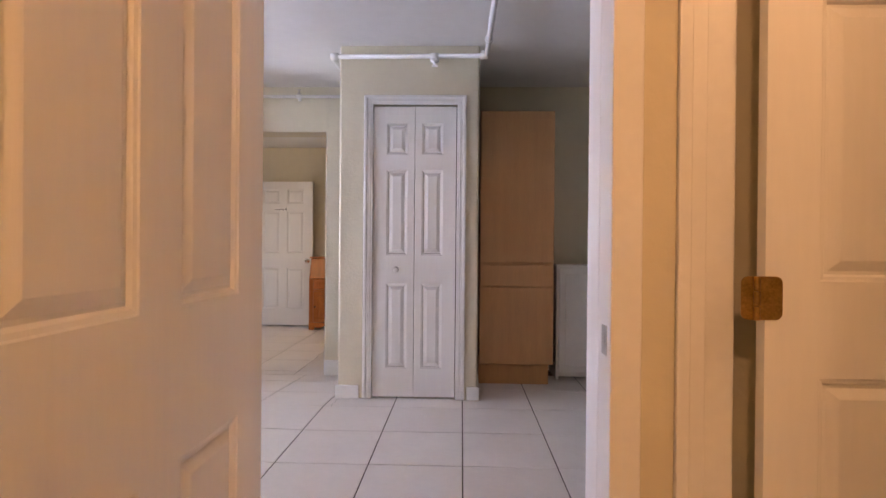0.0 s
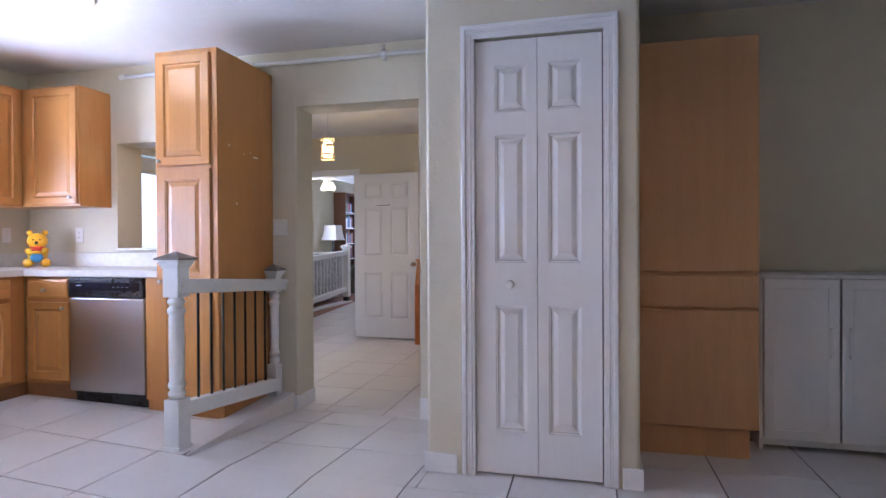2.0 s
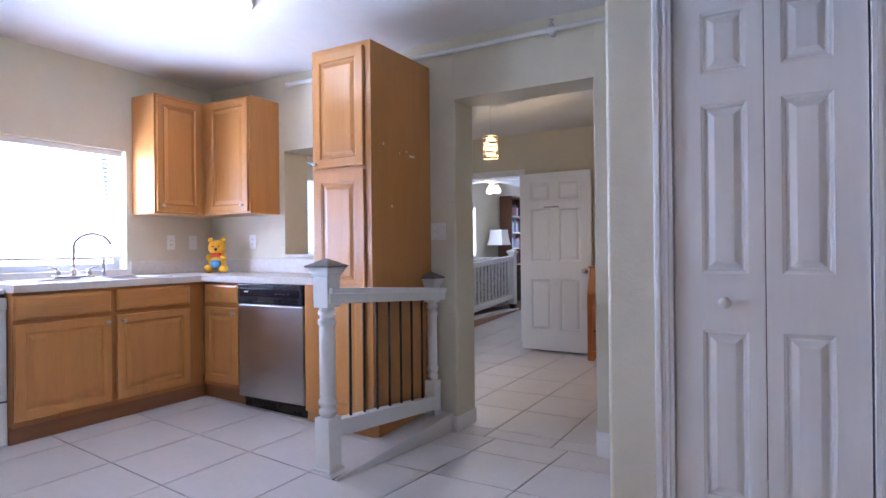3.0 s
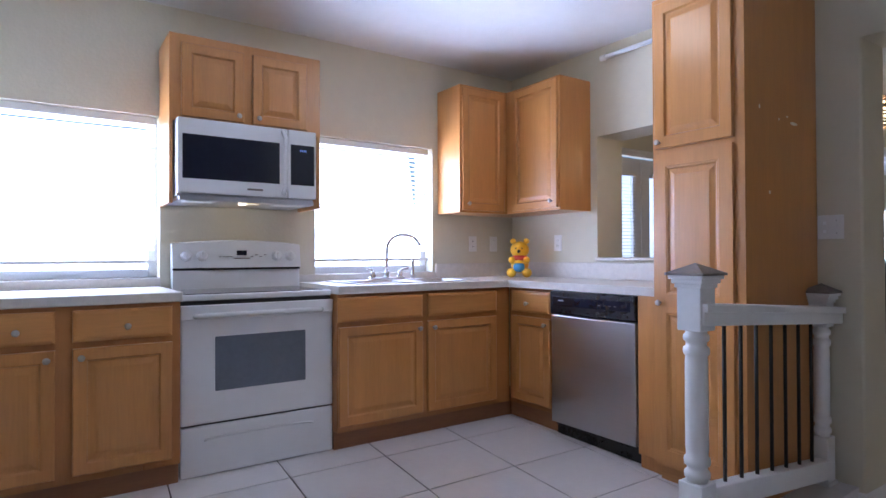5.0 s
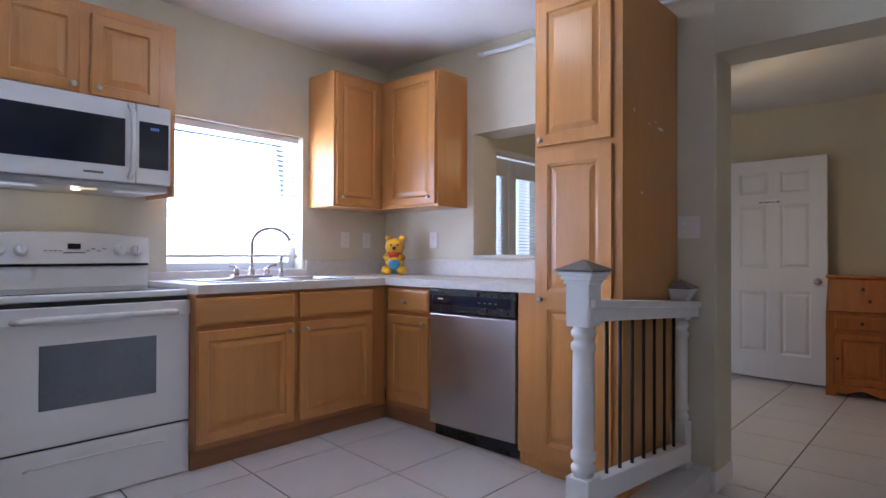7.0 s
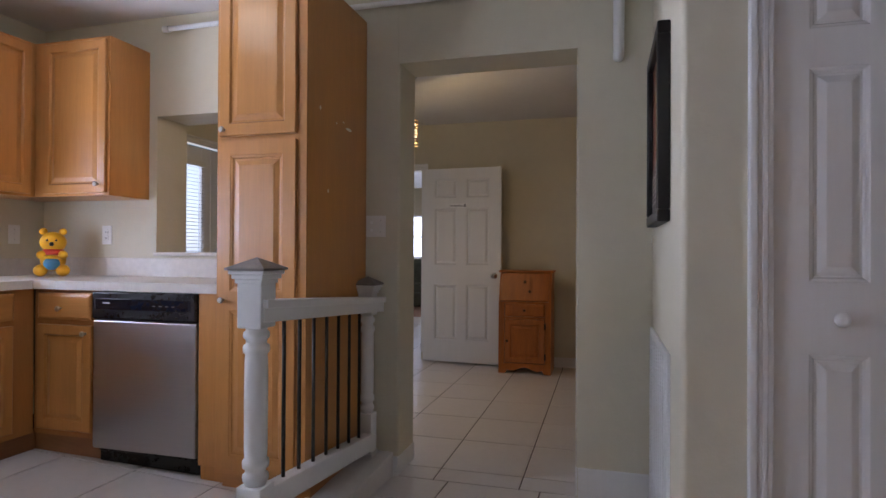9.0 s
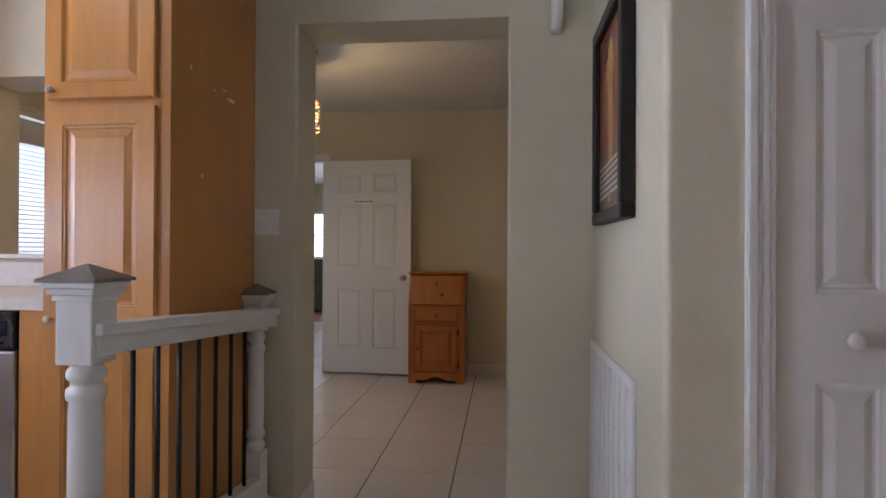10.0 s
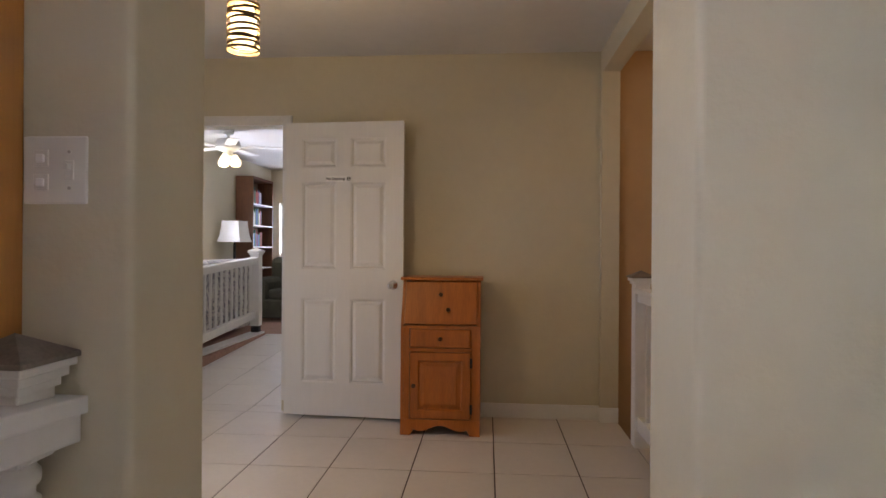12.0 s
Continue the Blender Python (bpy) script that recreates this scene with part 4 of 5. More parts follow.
# second railing beyond the living room doorway, on its carpeted floor
square_post("newel_post", pose(-4.22, 10.97, 0.06), 1.04, "white square newel post on the living room carpet", 0.055, foot=BLACKM)
bm = B()
box(bm, -4.30, -4.14, 8.40, 11.05, 0.06, 0.085, 0.004)
one("railing_shoe", bm, WHITE, "white board under the living room railing", "trim", "structure")
railing("living_railing", pose(-4.22, 0, 0), 8.45, 10.915, (0.84, 0.985), (0.17, 0.34), 19, WHITE, "white wooden railing with slender balusters", square=True)
# stairwell railing
square_post("newel_post", pose(-0.515, 7.72, HZ), 1.06, "white square newel post with brown cap at the stairwell", 0.045, cap=CAPGREY)
railing("stairwell_railing", pose(-0.515, 0, HZ), 6.35, 7.675, (0.95, 0.95), (0.19, 0.19), 10, WHITE, "white wooden railing beside the stairwell", square=True)
bm = B()
box(bm, -0.538, -0.36, 6.3, 7.80, -0.3, HZ, 0.003)
one("landing", bm, TILE, "tiled edge of the stair landing", "floor", "structure")


# ---- windows and blinds ----
def window(name, y0, y1, z0, z1, x, label, m=None):
    ob = tagged(thing(name, m or pose(x, y0, z0, 0, 0, WEST), label, "window"), kind="structure")
    w, h = y1 - y0, z1 - z0
    bm = B()
    for p in ((0, 0.045, 0, h), (w - 0.045, w, 0, h), (0.045, w - 0.045, 0, 0.045), (0.045, w - 0.045, h - 0.045, h), (0.045, w - 0.045, h * 0.5 - 0.02, h * 0.5 + 0.02)):
        box(bm, p[0], p[1], 0.10, 0.16, p[2], p[3], 0.003)
    part("window_frame", bm, WHITE, ob)
    for a, b in ((0.045, h * 0.5 - 0.02), (h * 0.5 + 0.02, h - 0.045)):
        bm = B()
        box(bm, 0.045, w - 0.045, 0.128, 0.132, a, b)
        g = part("pane", bm, GLASS, ob)
        g.visible_shadow = False
    bm = B()
    box(bm, 0, w, -0.012, 0.10, -0.018, 0.0, 0.003)
    part("window_sill", bm, WHITE, ob)
    return ob


SLAT = bpy.data.materials.new("blind_slat")
SLAT.use_nodes = True
sn = SLAT.node_tree
pb = sn.nodes["Principled BSDF"]
pb.inputs["Base Color"].default_value = (0.86, 0.87, 0.88, 1)
pb.inputs["Roughness"].default_value = 0.45
tr = sn.nodes.new("ShaderNodeBsdfTranslucent")
tr.inputs[0].default_value = (0.85, 0.87, 0.9, 1)
ms = sn.nodes.new("ShaderNodeMixShader")
ms.inputs[0].default_value = 0.4
sn.links.new(pb.outputs[0], ms.inputs[1])
sn.links.new(tr.outputs[0], ms.inputs[2])
sn.links.new(ms.outputs[0], sn.nodes["Material Output"].inputs[0])


def blind(name, m, w, h, label, tilt=-26, pitch=0.032):
    """A horizontal blind that hangs from z=0 down, facing -y."""
    ob = thing(name, m, label, "blind")
    bm = B()
    box(bm, 0.004, w - 0.004, -0.018, 0.022, -0.04, 0, 0.003)
    part("head_rail", bm, PLATE, ob)
    bm = B()
    n = int((h - 0.07) / pitch)
    for k in range(n):
        z = -0.055 - k * pitch
        c, s = 0.0125 * math.cos(radians(tilt)), 0.0125 * math.sin(radians(tilt))
        q = [bm.verts.new(p) for p in ((0.01, -c, z - s), (w - 0.01, -c, z - s), (w - 0.01, 0, z + 0.0018), (0.01, 0, z + 0.0018), (w - 0.01, c, z + s), (0.01, c, z + s))]
        bm.faces.new((q[0], q[1], q[2], q[3]))
        bm.faces.new((q[3], q[2], q[4], q[5]))
    tagged(part("slats", bm, SLAT, ob), kind="stuff")
    bm = B()
    box(bm, 0.006, w - 0.006, -0.014, 0.014, -h, -h + 0.018, 0.003)
    part("bottom_rail", bm, PLATE, ob)
    for x in (w * 0.15, w * 0.85):
        bm = B()
        tube(bm, [(x, -0.014, -0.03), (x, -0.014, -h + 0.01)], 0.0012, 5)
        part("cord", bm, PLATE, ob)
    return ob


window("window_1", 1.46, 2.52, 0.985, 1.865, WX, "white kitchen window full of daylight")
blind("blind", pose(WX - 0.05, 1.47, 1.862, 0, 0, WEST), 1.04, 0.80, "white horizontal blind over the window")
window("window_2", 3.41, 4.30, 0.985, 1.865, WX, "white kitchen window above the sink")
blind("blind", pose(WX - 0.05, 3.42, 1.862, 0, 0, WEST), 0.87, 0.80, "white horizontal blind over the sink window")
window("window_3", 10.55, 11.65, 0.97, 1.92, -5.27, "bright living room window")
blind("blind", pose(-5.31, 10.56, 1.917, 0, 0, WEST), 1.08, 0.92, "white horizontal blind in the living room")

window("window_4", 0, 0.82, 0, 0.95, 0, "bright far living room window", pose(-5.12, 14.2, 0.95))
blind("blind", pose(-5.11, 14.24, 1.897), 0.80, 0.92, "white horizontal blind in the far window")

# glazed double doors of the dining side
fd = tagged(thing("door_patio", pose(WX - 0.06, 6.0, HZ, 0, 0, WEST), "white glazed patio doors with blinds", "door"), kind="structure")
for x0 in (0.03, 0.755):
    bm = B()
    for p in ((0, 0.125, 0, 2.097), (0.595, 0.715, 0, 2.097), (0.125, 0.595, 0, 0.22), (0.125, 0.595, 1.93, 2.097)):
        box(bm, x0 + p[0], x0 + p[1], 0, 0.04, p[2], p[3], 0.003)
    part("leaf", bm, DOORW, fd)
    bm = B()
    box(bm, x0 + 0.125, x0 + 0.595, 0.018, 0.022, 0.22, 1.93)
    part("pane", bm, GLASS, fd).visible_shadow = False
    blind("blind", pose(WX - 0.035, 6.0 + x0 + 0.115, HZ + 1.96, 0, 0, WEST), 0.49, 1.72, "white narrow blind on the glazed door", 20)
casing("trim_patio", 6.02, 7.48, HZ + 2.10, 4.42, z0=HZ, m=pose(0, 0, 0, 0, 0, 90))

# ---- fixtures ----
bm = B()
pz = 2.385
tube(bm, [(-0.82, NY - 0.045, pz), (-3.46, NY - 0.045, pz)], 0.0145, 12)
for x in (-3.46, -0.85):
    lathe(bm, [(0.019, -0.02), (0.019, 0.02)], 12, pose(x, NY - 0.045, pz, 0, 90, 0))
for x in (-3.05, -2.35, -1.35):
    lathe(bm, [(0.019, -0.022), (0.019, 0.022)], 12, pose(x, NY - 0.045, pz, 0, 90, 0))
    box(bm, x - 0.012, x + 0.012, NY - 0.045, NY, pz - 0.03, pz - 0.018)
tube(bm, [(-0.93, NY - 0.045, pz), (-0.93, NY - 0.045, 2.06), (-0.93, NY - 0.03, 2.03), (-0.93, NY, 2.02)], 0.026, 12)
pipe_n = one("sprinkler_pipe", bm, WHITE, "white painted sprinkler pipe along the wall", "pipe")
bm = B()
cy = 4.0 - 0.05
tube(bm, [(-0.80, NY - 0.1, 2.39), (-0.82, cy + 0.02, 2.39), (-0.80, cy, 2.39), (0.24, cy, 2.395), (0.255, cy - 0.02, 2.40), (0.262, 3.4, 2.43), (0.27, SY, 2.43)], 0.017, 12)
for p, r in (((-0.80, cy, 2.39), (0, 90, 0)), ((0.235, cy, 2.395), (0, 90, 0)), ((-0.105, cy, 2.39), (0, 90, 0)), ((0.258, 3.7, 2.42), (90, 0, 0))):
    lathe(bm, [(0.026, -0.026), (0.026, 0.026)], 12, pose(*p, *r))
lathe(bm, [(0.02, -0.01), (0.03, -0.014), (0.03, -0.03), (0.012, -0.036), (0.01, -0.055), (0.022, -0.058), (0.022, -0.062)], 14, pose(-0.105, cy, 2.385))
lathe(bm, [(0.02, 0), (0.02, 0.03)], 12, pose(0.235, cy, 2.40))
one("sprinkler_pipe", bm, WHITE, "white sprinkler pipe round the closet top", "pipe")
for x, y in ((-1.35, NY - 0.045), (-3.05, NY - 0.045)):
    bm = B()
    lathe(bm, [(0.012, 0), (0.012, 0.02), (0.016, 0.022), (0.016, 0.028), (0.006, 0.03), (0.006, 0.05), (0.017, 0.052), (0.017, 0.055)], 12, pose(x, y, pz + 0.005))
    part("sprinkler_head", bm, NICKEL, pipe_n, "small metal sprinkler head")

dome = thing("ceiling_light", pose(-2.8, 3.85, CZ), "round flush ceiling light, lit white dome", "lamp")
bm = B()
lathe(bm, [(0.185, 0), (0.185, -0.02), (0.175, -0.025)], 36)
part("rim", bm, NICKEL, dome)
bm = B()
lathe(bm, [(0.172, -0.012), (0.165, -0.035), (0.14, -0.062), (0.09, -0.082), (0.03, -0.09)], 36)
part("diffuser", bm, glow("dome_glow", (1.0, 0.98, 1.0), 4.0), dome, "glowing white glass dome").visible_shadow = False
vent = thing("ceiling_vent", pose(0.62, 3.05, CZ), "white slatted ceiling air vent", "vent")
bm = B()
for p in ((-0.19, 0.19, -0.11, -0.085), (-0.19, 0.19, 0.085, 0.11), (-0.19, -0.165, -0.085, 0.085), (0.165, 0.19, -0.085, 0.085)):
    box(bm, *p, -0.012, 0.0, 0.002)
part("frame", bm, WHITE, vent)
for k in range(7):
    bm = B()
    box(bm, -0.165, 0.165, -0.010, 0.010, -0.001, 0.001)
    s = part("slat", bm, WHITE, vent)
    s.matrix_basis = pose(0, -0.07 + k * 0.0233, -0.008, 35)

# return air grille on the closet side, facing west
gr = thing("air_grille", pose(-0.775, 5.045, 0.06, 0, 0, -90), "white perforated return air grille in the wall", "grille")
GW, GH = 0.77, 0.69
bm = B()
for p in ((0, GW, 0, 0.03), (0, GW, GH - 0.03, GH), (0, 0.03, 0.03, GH - 0.03), (GW - 0.03, GW, 0.03, GH - 0.03)):
    box(bm, p[0], p[1], -0.012, 0, p[2], p[3], 0.003)
for k in range(1, 8):
    x = 0.03 + (GW - 0.06) * k / 8
    box(bm, x - 0.016, x + 0.016, -0.009, 0, 0.03, GH - 0.03)
part("frame", bm, WHITE, gr)
# grey sheet puts the shade of the openings between the louvres
bm = B()
box(bm, 0.03, GW - 0.03, -0.0015, 0, 0.03, GH - 0.03)
part("backing", bm, CAPGREY, gr)
bm = B()
nv = 42
for k in range(nv):
    z = 0.03 + (GH - 0.06) * (k + 0.5) / nv
    q = [bm.verts.new(p) for p in ((0.03, -0.008, z - 0.005), (GW - 0.03, -0.008, z - 0.005), (GW - 0.03, -0.003, z + 0.004), (0.03, -0.003, z + 0.004))]
    bm.faces.new(q)
tagged(part("louvres", bm, WHITE, gr), kind="stuff")

# picture on the closet side
pic = thing("framed_picture", pose(-0.775, 4.80, 1.20, 0, 0, -90), "abstract print in a deep black frame", "picture")
FW, FH, FD, FB = 0.515, 0.69, 0.044, 0.043
bm = B()
for p in ((0, FW, 0, FB), (0, FW, FH - FB, FH), (0, FB, FB, FH - FB), (FW - FB, FW, FB, FH - FB)):
    box(bm, p[0], p[1], -FD, -0.001, p[2], p[3], 0.006)
part("frame", bm, mat("black_frame", (0.014, 0.011, 0.010), 0.5, vary=0.1, spec=0.3), pic)
bm = B()
RED = mat("print_red", (0.20, 0.045, 0.025), 0.3, vary=0.35, scale=5)
OCH = mat("print_ochre", (0.42, 0.22, 0.06), 0.3, vary=0.3, scale=9)
DKB = mat("print_brown", (0.06, 0.03, 0.025), 0.3, vary=0.4, scale=7)
CRM = mat("print_cream", (0.55, 0.50, 0.42), 0.3, vary=0.1, scale=9)
y = -0.022
box(bm, FB, FW - FB, y, y + 0.004, FB, FH - FB, mi=0)
box(bm, FB, FW - FB, y - 0.001, y, FB, 0.235, mi=2)
for k in range(6):
    z = 0.082 + 0.020 * k
    q = [bm.verts.new(p) for p in ((0.05, y - 0.002, z), (0.465, y - 0.002, z + 0.022), (0.465, y - 0.002, z + 0.032), (0.05, y - 0.002, z + 0.010))]
    bm.faces.new(q).material_index = 3
lathe(bm, [(0.03, 0.20), (0.05, 0.30), (0.045, 0.42), (0.07, 0.50), (0.05, 0.56), (0.015, 0.60)], 12, Matrix.Translation((0.25, y - 0.001, 0)) @ Matrix.Diagonal((1, 0.02, 1, 1)), mi=1)
lathe(bm, [(0.02, 0.062), (0.03, 0.072), (0.01, 0.10)], 8, Matrix.Translation((0.25, y - 0.002, 0)) @ Matrix.Diagonal((1, 0.02, 1, 1)), mi=1)
part("print", bm, [RED, OCH, DKB, CRM], pic, "red and brown abstract print with pale stripes")


def plate(name, m, w, h, gangs, label, category):
    ob = thing(name, m, label, category)
    bm = B()
    box(bm, -w / 2, w / 2, -0.006, 0, -h / 2, h / 2, 0.003)
    part("cover", bm, PLATE, ob)
    for kind, x in gangs:
        bm = B()
        if kind == "switch":
            box(bm, x - 0.008, x + 0.008, -0.008, -0.005, -0.016, 0.016, 0.001)
            box(bm, x - 0.004, x + 0.004, -0.017, -0.006, 0.0, 0.010, 0.001)
            part("toggle", bm, PLATE, ob)
            for s in (-1, 1):
                bm = B()
                lathe(bm, [(0.003, 0), (0.0028, 0.0015)], 8, pose(x, -0.006, s * 0.030, 90))
                part("screw", bm, NICKEL, ob)
        elif kind == "double":
            for s in (-1, 1):
                bm = B()
                box(bm, x - 0.013, x + 0.013, -0.0075, -0.005, s * 0.020 - 0.014, s * 0.020 + 0.014, 0.002)
                k = part("rocker_frame", bm, PLATE, ob)
                bm = B()
                box(bm, x - 0.007, x + 0.007, -0.012, -0.007, s * 0.020 - 0.008, s * 0.020 + 0.006, 0.002)
                part("rocker", bm, SIGNW, k)
        else:
            for s in (-1, 1):
                lathe(bm, [(0.017, 0), (0.016, 0.002)], 16, pose(x, -0.006, s * 0.019, 90))
            part("socket", bm, PLATE, ob)
            bm = B()
            for s in (-1, 1):
                for d in (-0.006, 0.006):
                    box(bm, x + d - 0.001, x + d + 0.001, -0.0085, -0.0075, s * 0.019 - 0.005, s * 0.019 + 0.005)
            part("slot", bm, BLACK, ob)
    return ob


plate("switch_plate", pose(-2.158, NY, 1.2265), 0.112, 0.113, [("double", -0.023), ("switch", 0.026)], "white two-gang light switch plate", "switch")
plate("outlet", pose(WX, 4.66, 1.185, 0, 0, WEST), 0.072, 0.115, [("outlet", 0)], "white wall outlet above the counter", "outlet")
plate("outlet", pose(WX, 4.86, 1.185, 0, 0, WEST), 0.072, 0.115, [("switch", 0)], "white wall switch above the counter", "switch")
plate("outlet", pose(-3.92, NY, 1.185), 0.072, 0.115, [("outlet", 0)], "white wall outlet by the pass-through", "outlet")

# toy bear on the counter, one plain mesh
bm = B()
def ball(c, r, mi, sq=(1, 1, 1)):
    vs = bmesh.ops.create_uvsphere(bm, u_segments=16, v_segments=10, radius=r, matrix=Matrix.Translation(c) @ Matrix.Diagonal((*sq, 1)))["verts"]
    for f in {f for v in vs for f in v.link_faces}:
        f.material_index, f.smooth = mi, True
ball((0, 0, 0.20), 0.062, 0, (1.1, 1, 1))
ball((0, 0, 0.095), 0.066, 0, (1, 0.9, 1.0))
ball((0, -0.003, 0.135), 0.060, 1, (1.05, 0.95, 0.6))
for s in (-1, 1):
    ball((s * 0.048, 0, 0.262), 0.021, 0)
    ball((s * 0.055, -0.045, 0.035), 0.036, 0, (1, 1.2, 0.95))
    ball((s * 0.052, -0.035, 0.125), 0.026, 0, (1, 1.2, 1))
    ball((s * 0.022, -0.059, 0.21), 0.006, 3)
ball((0, -0.062, 0.188), 0.012, 3)
ball((0, -0.055, 0.075), 0.042, 2, (1, 0.7, 0.9))
ball((0, -0.058, 0.112), 0.035, 0, (1.1, 0.6, 0.4))
one("toy_bear", bm, [mat("yellow_plastic", (0.80, 0.42, 0.02), 0.35, vary=0.03), mat("red_plastic", (0.55, 0.04, 0.02), 0.35, vary=0.03), mat("blue_plastic", (0.06, 0.25, 0.50), 0.35, vary=0.03), BLACK],
    "yellow plastic toy bear with red top sitting on the counter", "toy", m=pose(-4.11, 4.855, 0.938, 0, 0, 42))


# ---- hall things ----
BRONZE = mat("dark_bronze", (0.09, 0.042, 0.02), 0.4, metal=0.6, vary=0.15)
pc = thing("pine_bureau", pose(-1.985, 7.80, HZ), "orange pine bureau with slanted lid and cupboard", "cabinet")
PWd, PD, PH = 0.505, 0.36, 0.995
bm = B()
for x in (0.0, PWd - 0.02):
    v = [bm.verts.new((xx, yy, zz)) for xx in (x, x + 0.02) for yy, zz in ((0.0, 0), (PD, 0), (PD, PH - 0.02), (0.11, PH - 0.02), (0.0, 0.69))]
    bm.faces.new(v[:5][::-1])
    bm.faces.new(v[5:])
    for k in range(5):
        bm.faces.new((v[k], v[(k + 1) % 5], v[5 + (k + 1) % 5], v[5 + k]))
box(bm, 0.02, PWd - 0.02, PD - 0.02, PD, 0.05, PH - 0.02)
box(bm, 0.02, PWd - 0.02, 0.012, PD - 0.02, 0.08, 0.10)
box(bm, 0.02, PWd - 0.02, 0.004, 0.03, 0.53, 0.55)
box(bm, 0.02, PWd - 0.02, 0.004, 0.03, 0.675, 0.695)
for x0, x1 in ((0.02, 0.055), (PWd - 0.055, PWd - 0.02)):
    box(bm, x0, x1, 0.003, 0.03, 0.10, 0.69)
part("body", bm, PINE, pc)
bm = B()
box(bm, -0.015, PWd + 0.015, 0.085, PD + 0.01, PH - 0.02, PH, 0.005)
part("top", bm, PINE, pc)
bm = B()
box(bm, 0.022, PWd - 0.022, 0, 0.018, 0, 0.283, 0.003)
lid = part("lid", bm, PINE, pc, "slanted pine lid")
lid.matrix_basis = pose(0, -0.006, 0.705, -22.0)
for x, z in ((0.25, 0.19), (0.30, 0.09)):
    bm = B()
    lathe(bm, [(0.006, 0), (0.006, 0.01), (0.014, 0.016), (0.012, 0.026)], 12, pose(x, 0, z, 90))
    part("knob", bm, BRONZE, lid)
bm = B()
drawer_front(bm, 0.06, PWd - 0.06, 0.555, 0.672, -0.004)
dr = part("drawer", bm, PINE, pc)
bm = B()
lathe(bm, [(0.006, 0), (0.006, 0.01), (0.014, 0.016), (0.012, 0.026)], 12, pose(PWd / 2, -0.004, 0.612, 90))
part("knob", bm, BRONZE, dr)
bm = B()
panel_front(bm, 0.06, PWd - 0.06, 0.105, 0.525, -0.004, rail=0.058)
cd = part("cupboard_door", bm, PINE, pc)
bm = B()
lathe(bm, [(0.006, 0), (0.006, 0.01), (0.014, 0.016), (0.012, 0.026)], 12, pose(0.085, -0.004, 0.315, 90))
part("knob", bm, BRONZE, cd)
for z in (0.17, 0.46):
    bm = B()
    box(bm, PWd - 0.065, PWd - 0.05, -0.008, 0.003, z - 0.03, z + 0.03, 0.001)
    part("hinge", bm, BLACKM, cd)
bm = B()
n = 24
top = [bm.verts.new((PWd * k / n, -0.004, 0.10)) for k in range(n + 1)]
low = []
for k in range(n + 1):
    u = k / n
    z = 0.0 if (u < 0.14 or u > 0.86) else 0.045 + 0.018 * math.cos((u - 0.5) * 4 * math.pi)
    low.append(bm.verts.new((PWd * u, -0.004, z)))
for k in range(n):
    bm.faces.new((low[k], low[k + 1], top[k + 1], top[k]))
r = bmesh.ops.extrude_face_region(bm, geom=list(bm.faces))
bmesh.ops.translate(bm, vec=(0, 0.016, 0), verts=[g for g in r["geom"] if isinstance(g, bmesh.types.BMVert)])
part("plinth", bm, PINE, pc, "scalloped pine plinth")

# pendant with wound strips
pen = thing("pendant_lamp", pose(-2.465, 6.5, 2.025), "small drum pendant of wound pale strips, lit", "lamp")
random.seed(4)
LINK = mat("wound_strip", (0.16, 0.11, 0.06), 0.5, vary=0.2)
for k in range(11):
    z = -0.098 + 0.0185 * k
    tx, ty = random.uniform(-9, 9), random.uniform(-9, 9)
    bm = B()
    st = 28
    a = [bm.verts.new((0.066 * math.cos(2 * math.pi * i / st), 0.066 * math.sin(2 * math.pi * i / st), h)) for h in (-0.0058, 0.0058) for i in range(st)]
    for i in range(st):
        bm.faces.new((a[i], a[(i + 1) % st], a[st + (i + 1) % st], a[st + i]))
    s = part("strip", bm, LINK, pen)
    s.matrix_basis = pose(0, 0, z, 1.4 * tx if 0 < k < 10 else 0, ty if 0 < k < 10 else 0, 0)
bm = B()
lathe(bm, [(0.010, -0.085), (0.040, -0.075), (0.052, -0.03), (0.052, 0.04), (0.04, 0.08), (0.012, 0.09)], 20)
pen_b = part("bulb", bm, glow("pendant_glow", (1.0, 0.83, 0.55), 3.6), pen, "glowing frosted bulb")
pen_b.visible_shadow = False
# added disc over the bulb, keeps a hot spot off the ceiling
bm = B()
lathe(bm, [(0.062, 0.096), (0.064, 0.098), (0.062, 0.100)], 28)
part("top_plate", bm, LINK, pen, "added dark disc that blocks the bulb's upward light")
bm = B()
lathe(bm, [(0.0018, 0.09), (0.0018, CZ - 2.05)], 8)
lathe(bm, [(0.05, CZ - 2.05), (0.055, CZ - 2.026)], 18)
part("cord", bm, NICKEL, pen)

# ---- living room things ----
fan = thing("ceiling_fan", pose(-4.48, 10.75, 0), "white ceiling fan with lit glass shades", "fan")
bm = B()
lathe(bm, [(0.07, CZ - 0.001), (0.06, CZ - 0.05), (0.015, CZ - 0.06), (0.015, CZ - 0.11), (0.12, CZ - 0.12), (0.14, CZ - 0.16), (0.14, CZ - 0.2), (0.10, CZ - 0.24), (0.05, CZ - 0.26), (0.06, CZ - 0.31), (0.02, CZ - 0.33)], 24)
part("motor", bm, WHITE, fan)
for k in range(5):
    bm = B()
    box(bm, 0.12, 0.20, -0.02, 0.02, CZ - 0.205, CZ - 0.198)
    box(bm, 0.19, 0.62, -0.062, 0.062, CZ - 0.207, CZ - 0.199, 0.003)
    bl = part("blade", bm, WHITE, fan)
    bl.rotation_euler = (0, 0, radians(72 * k + 12))
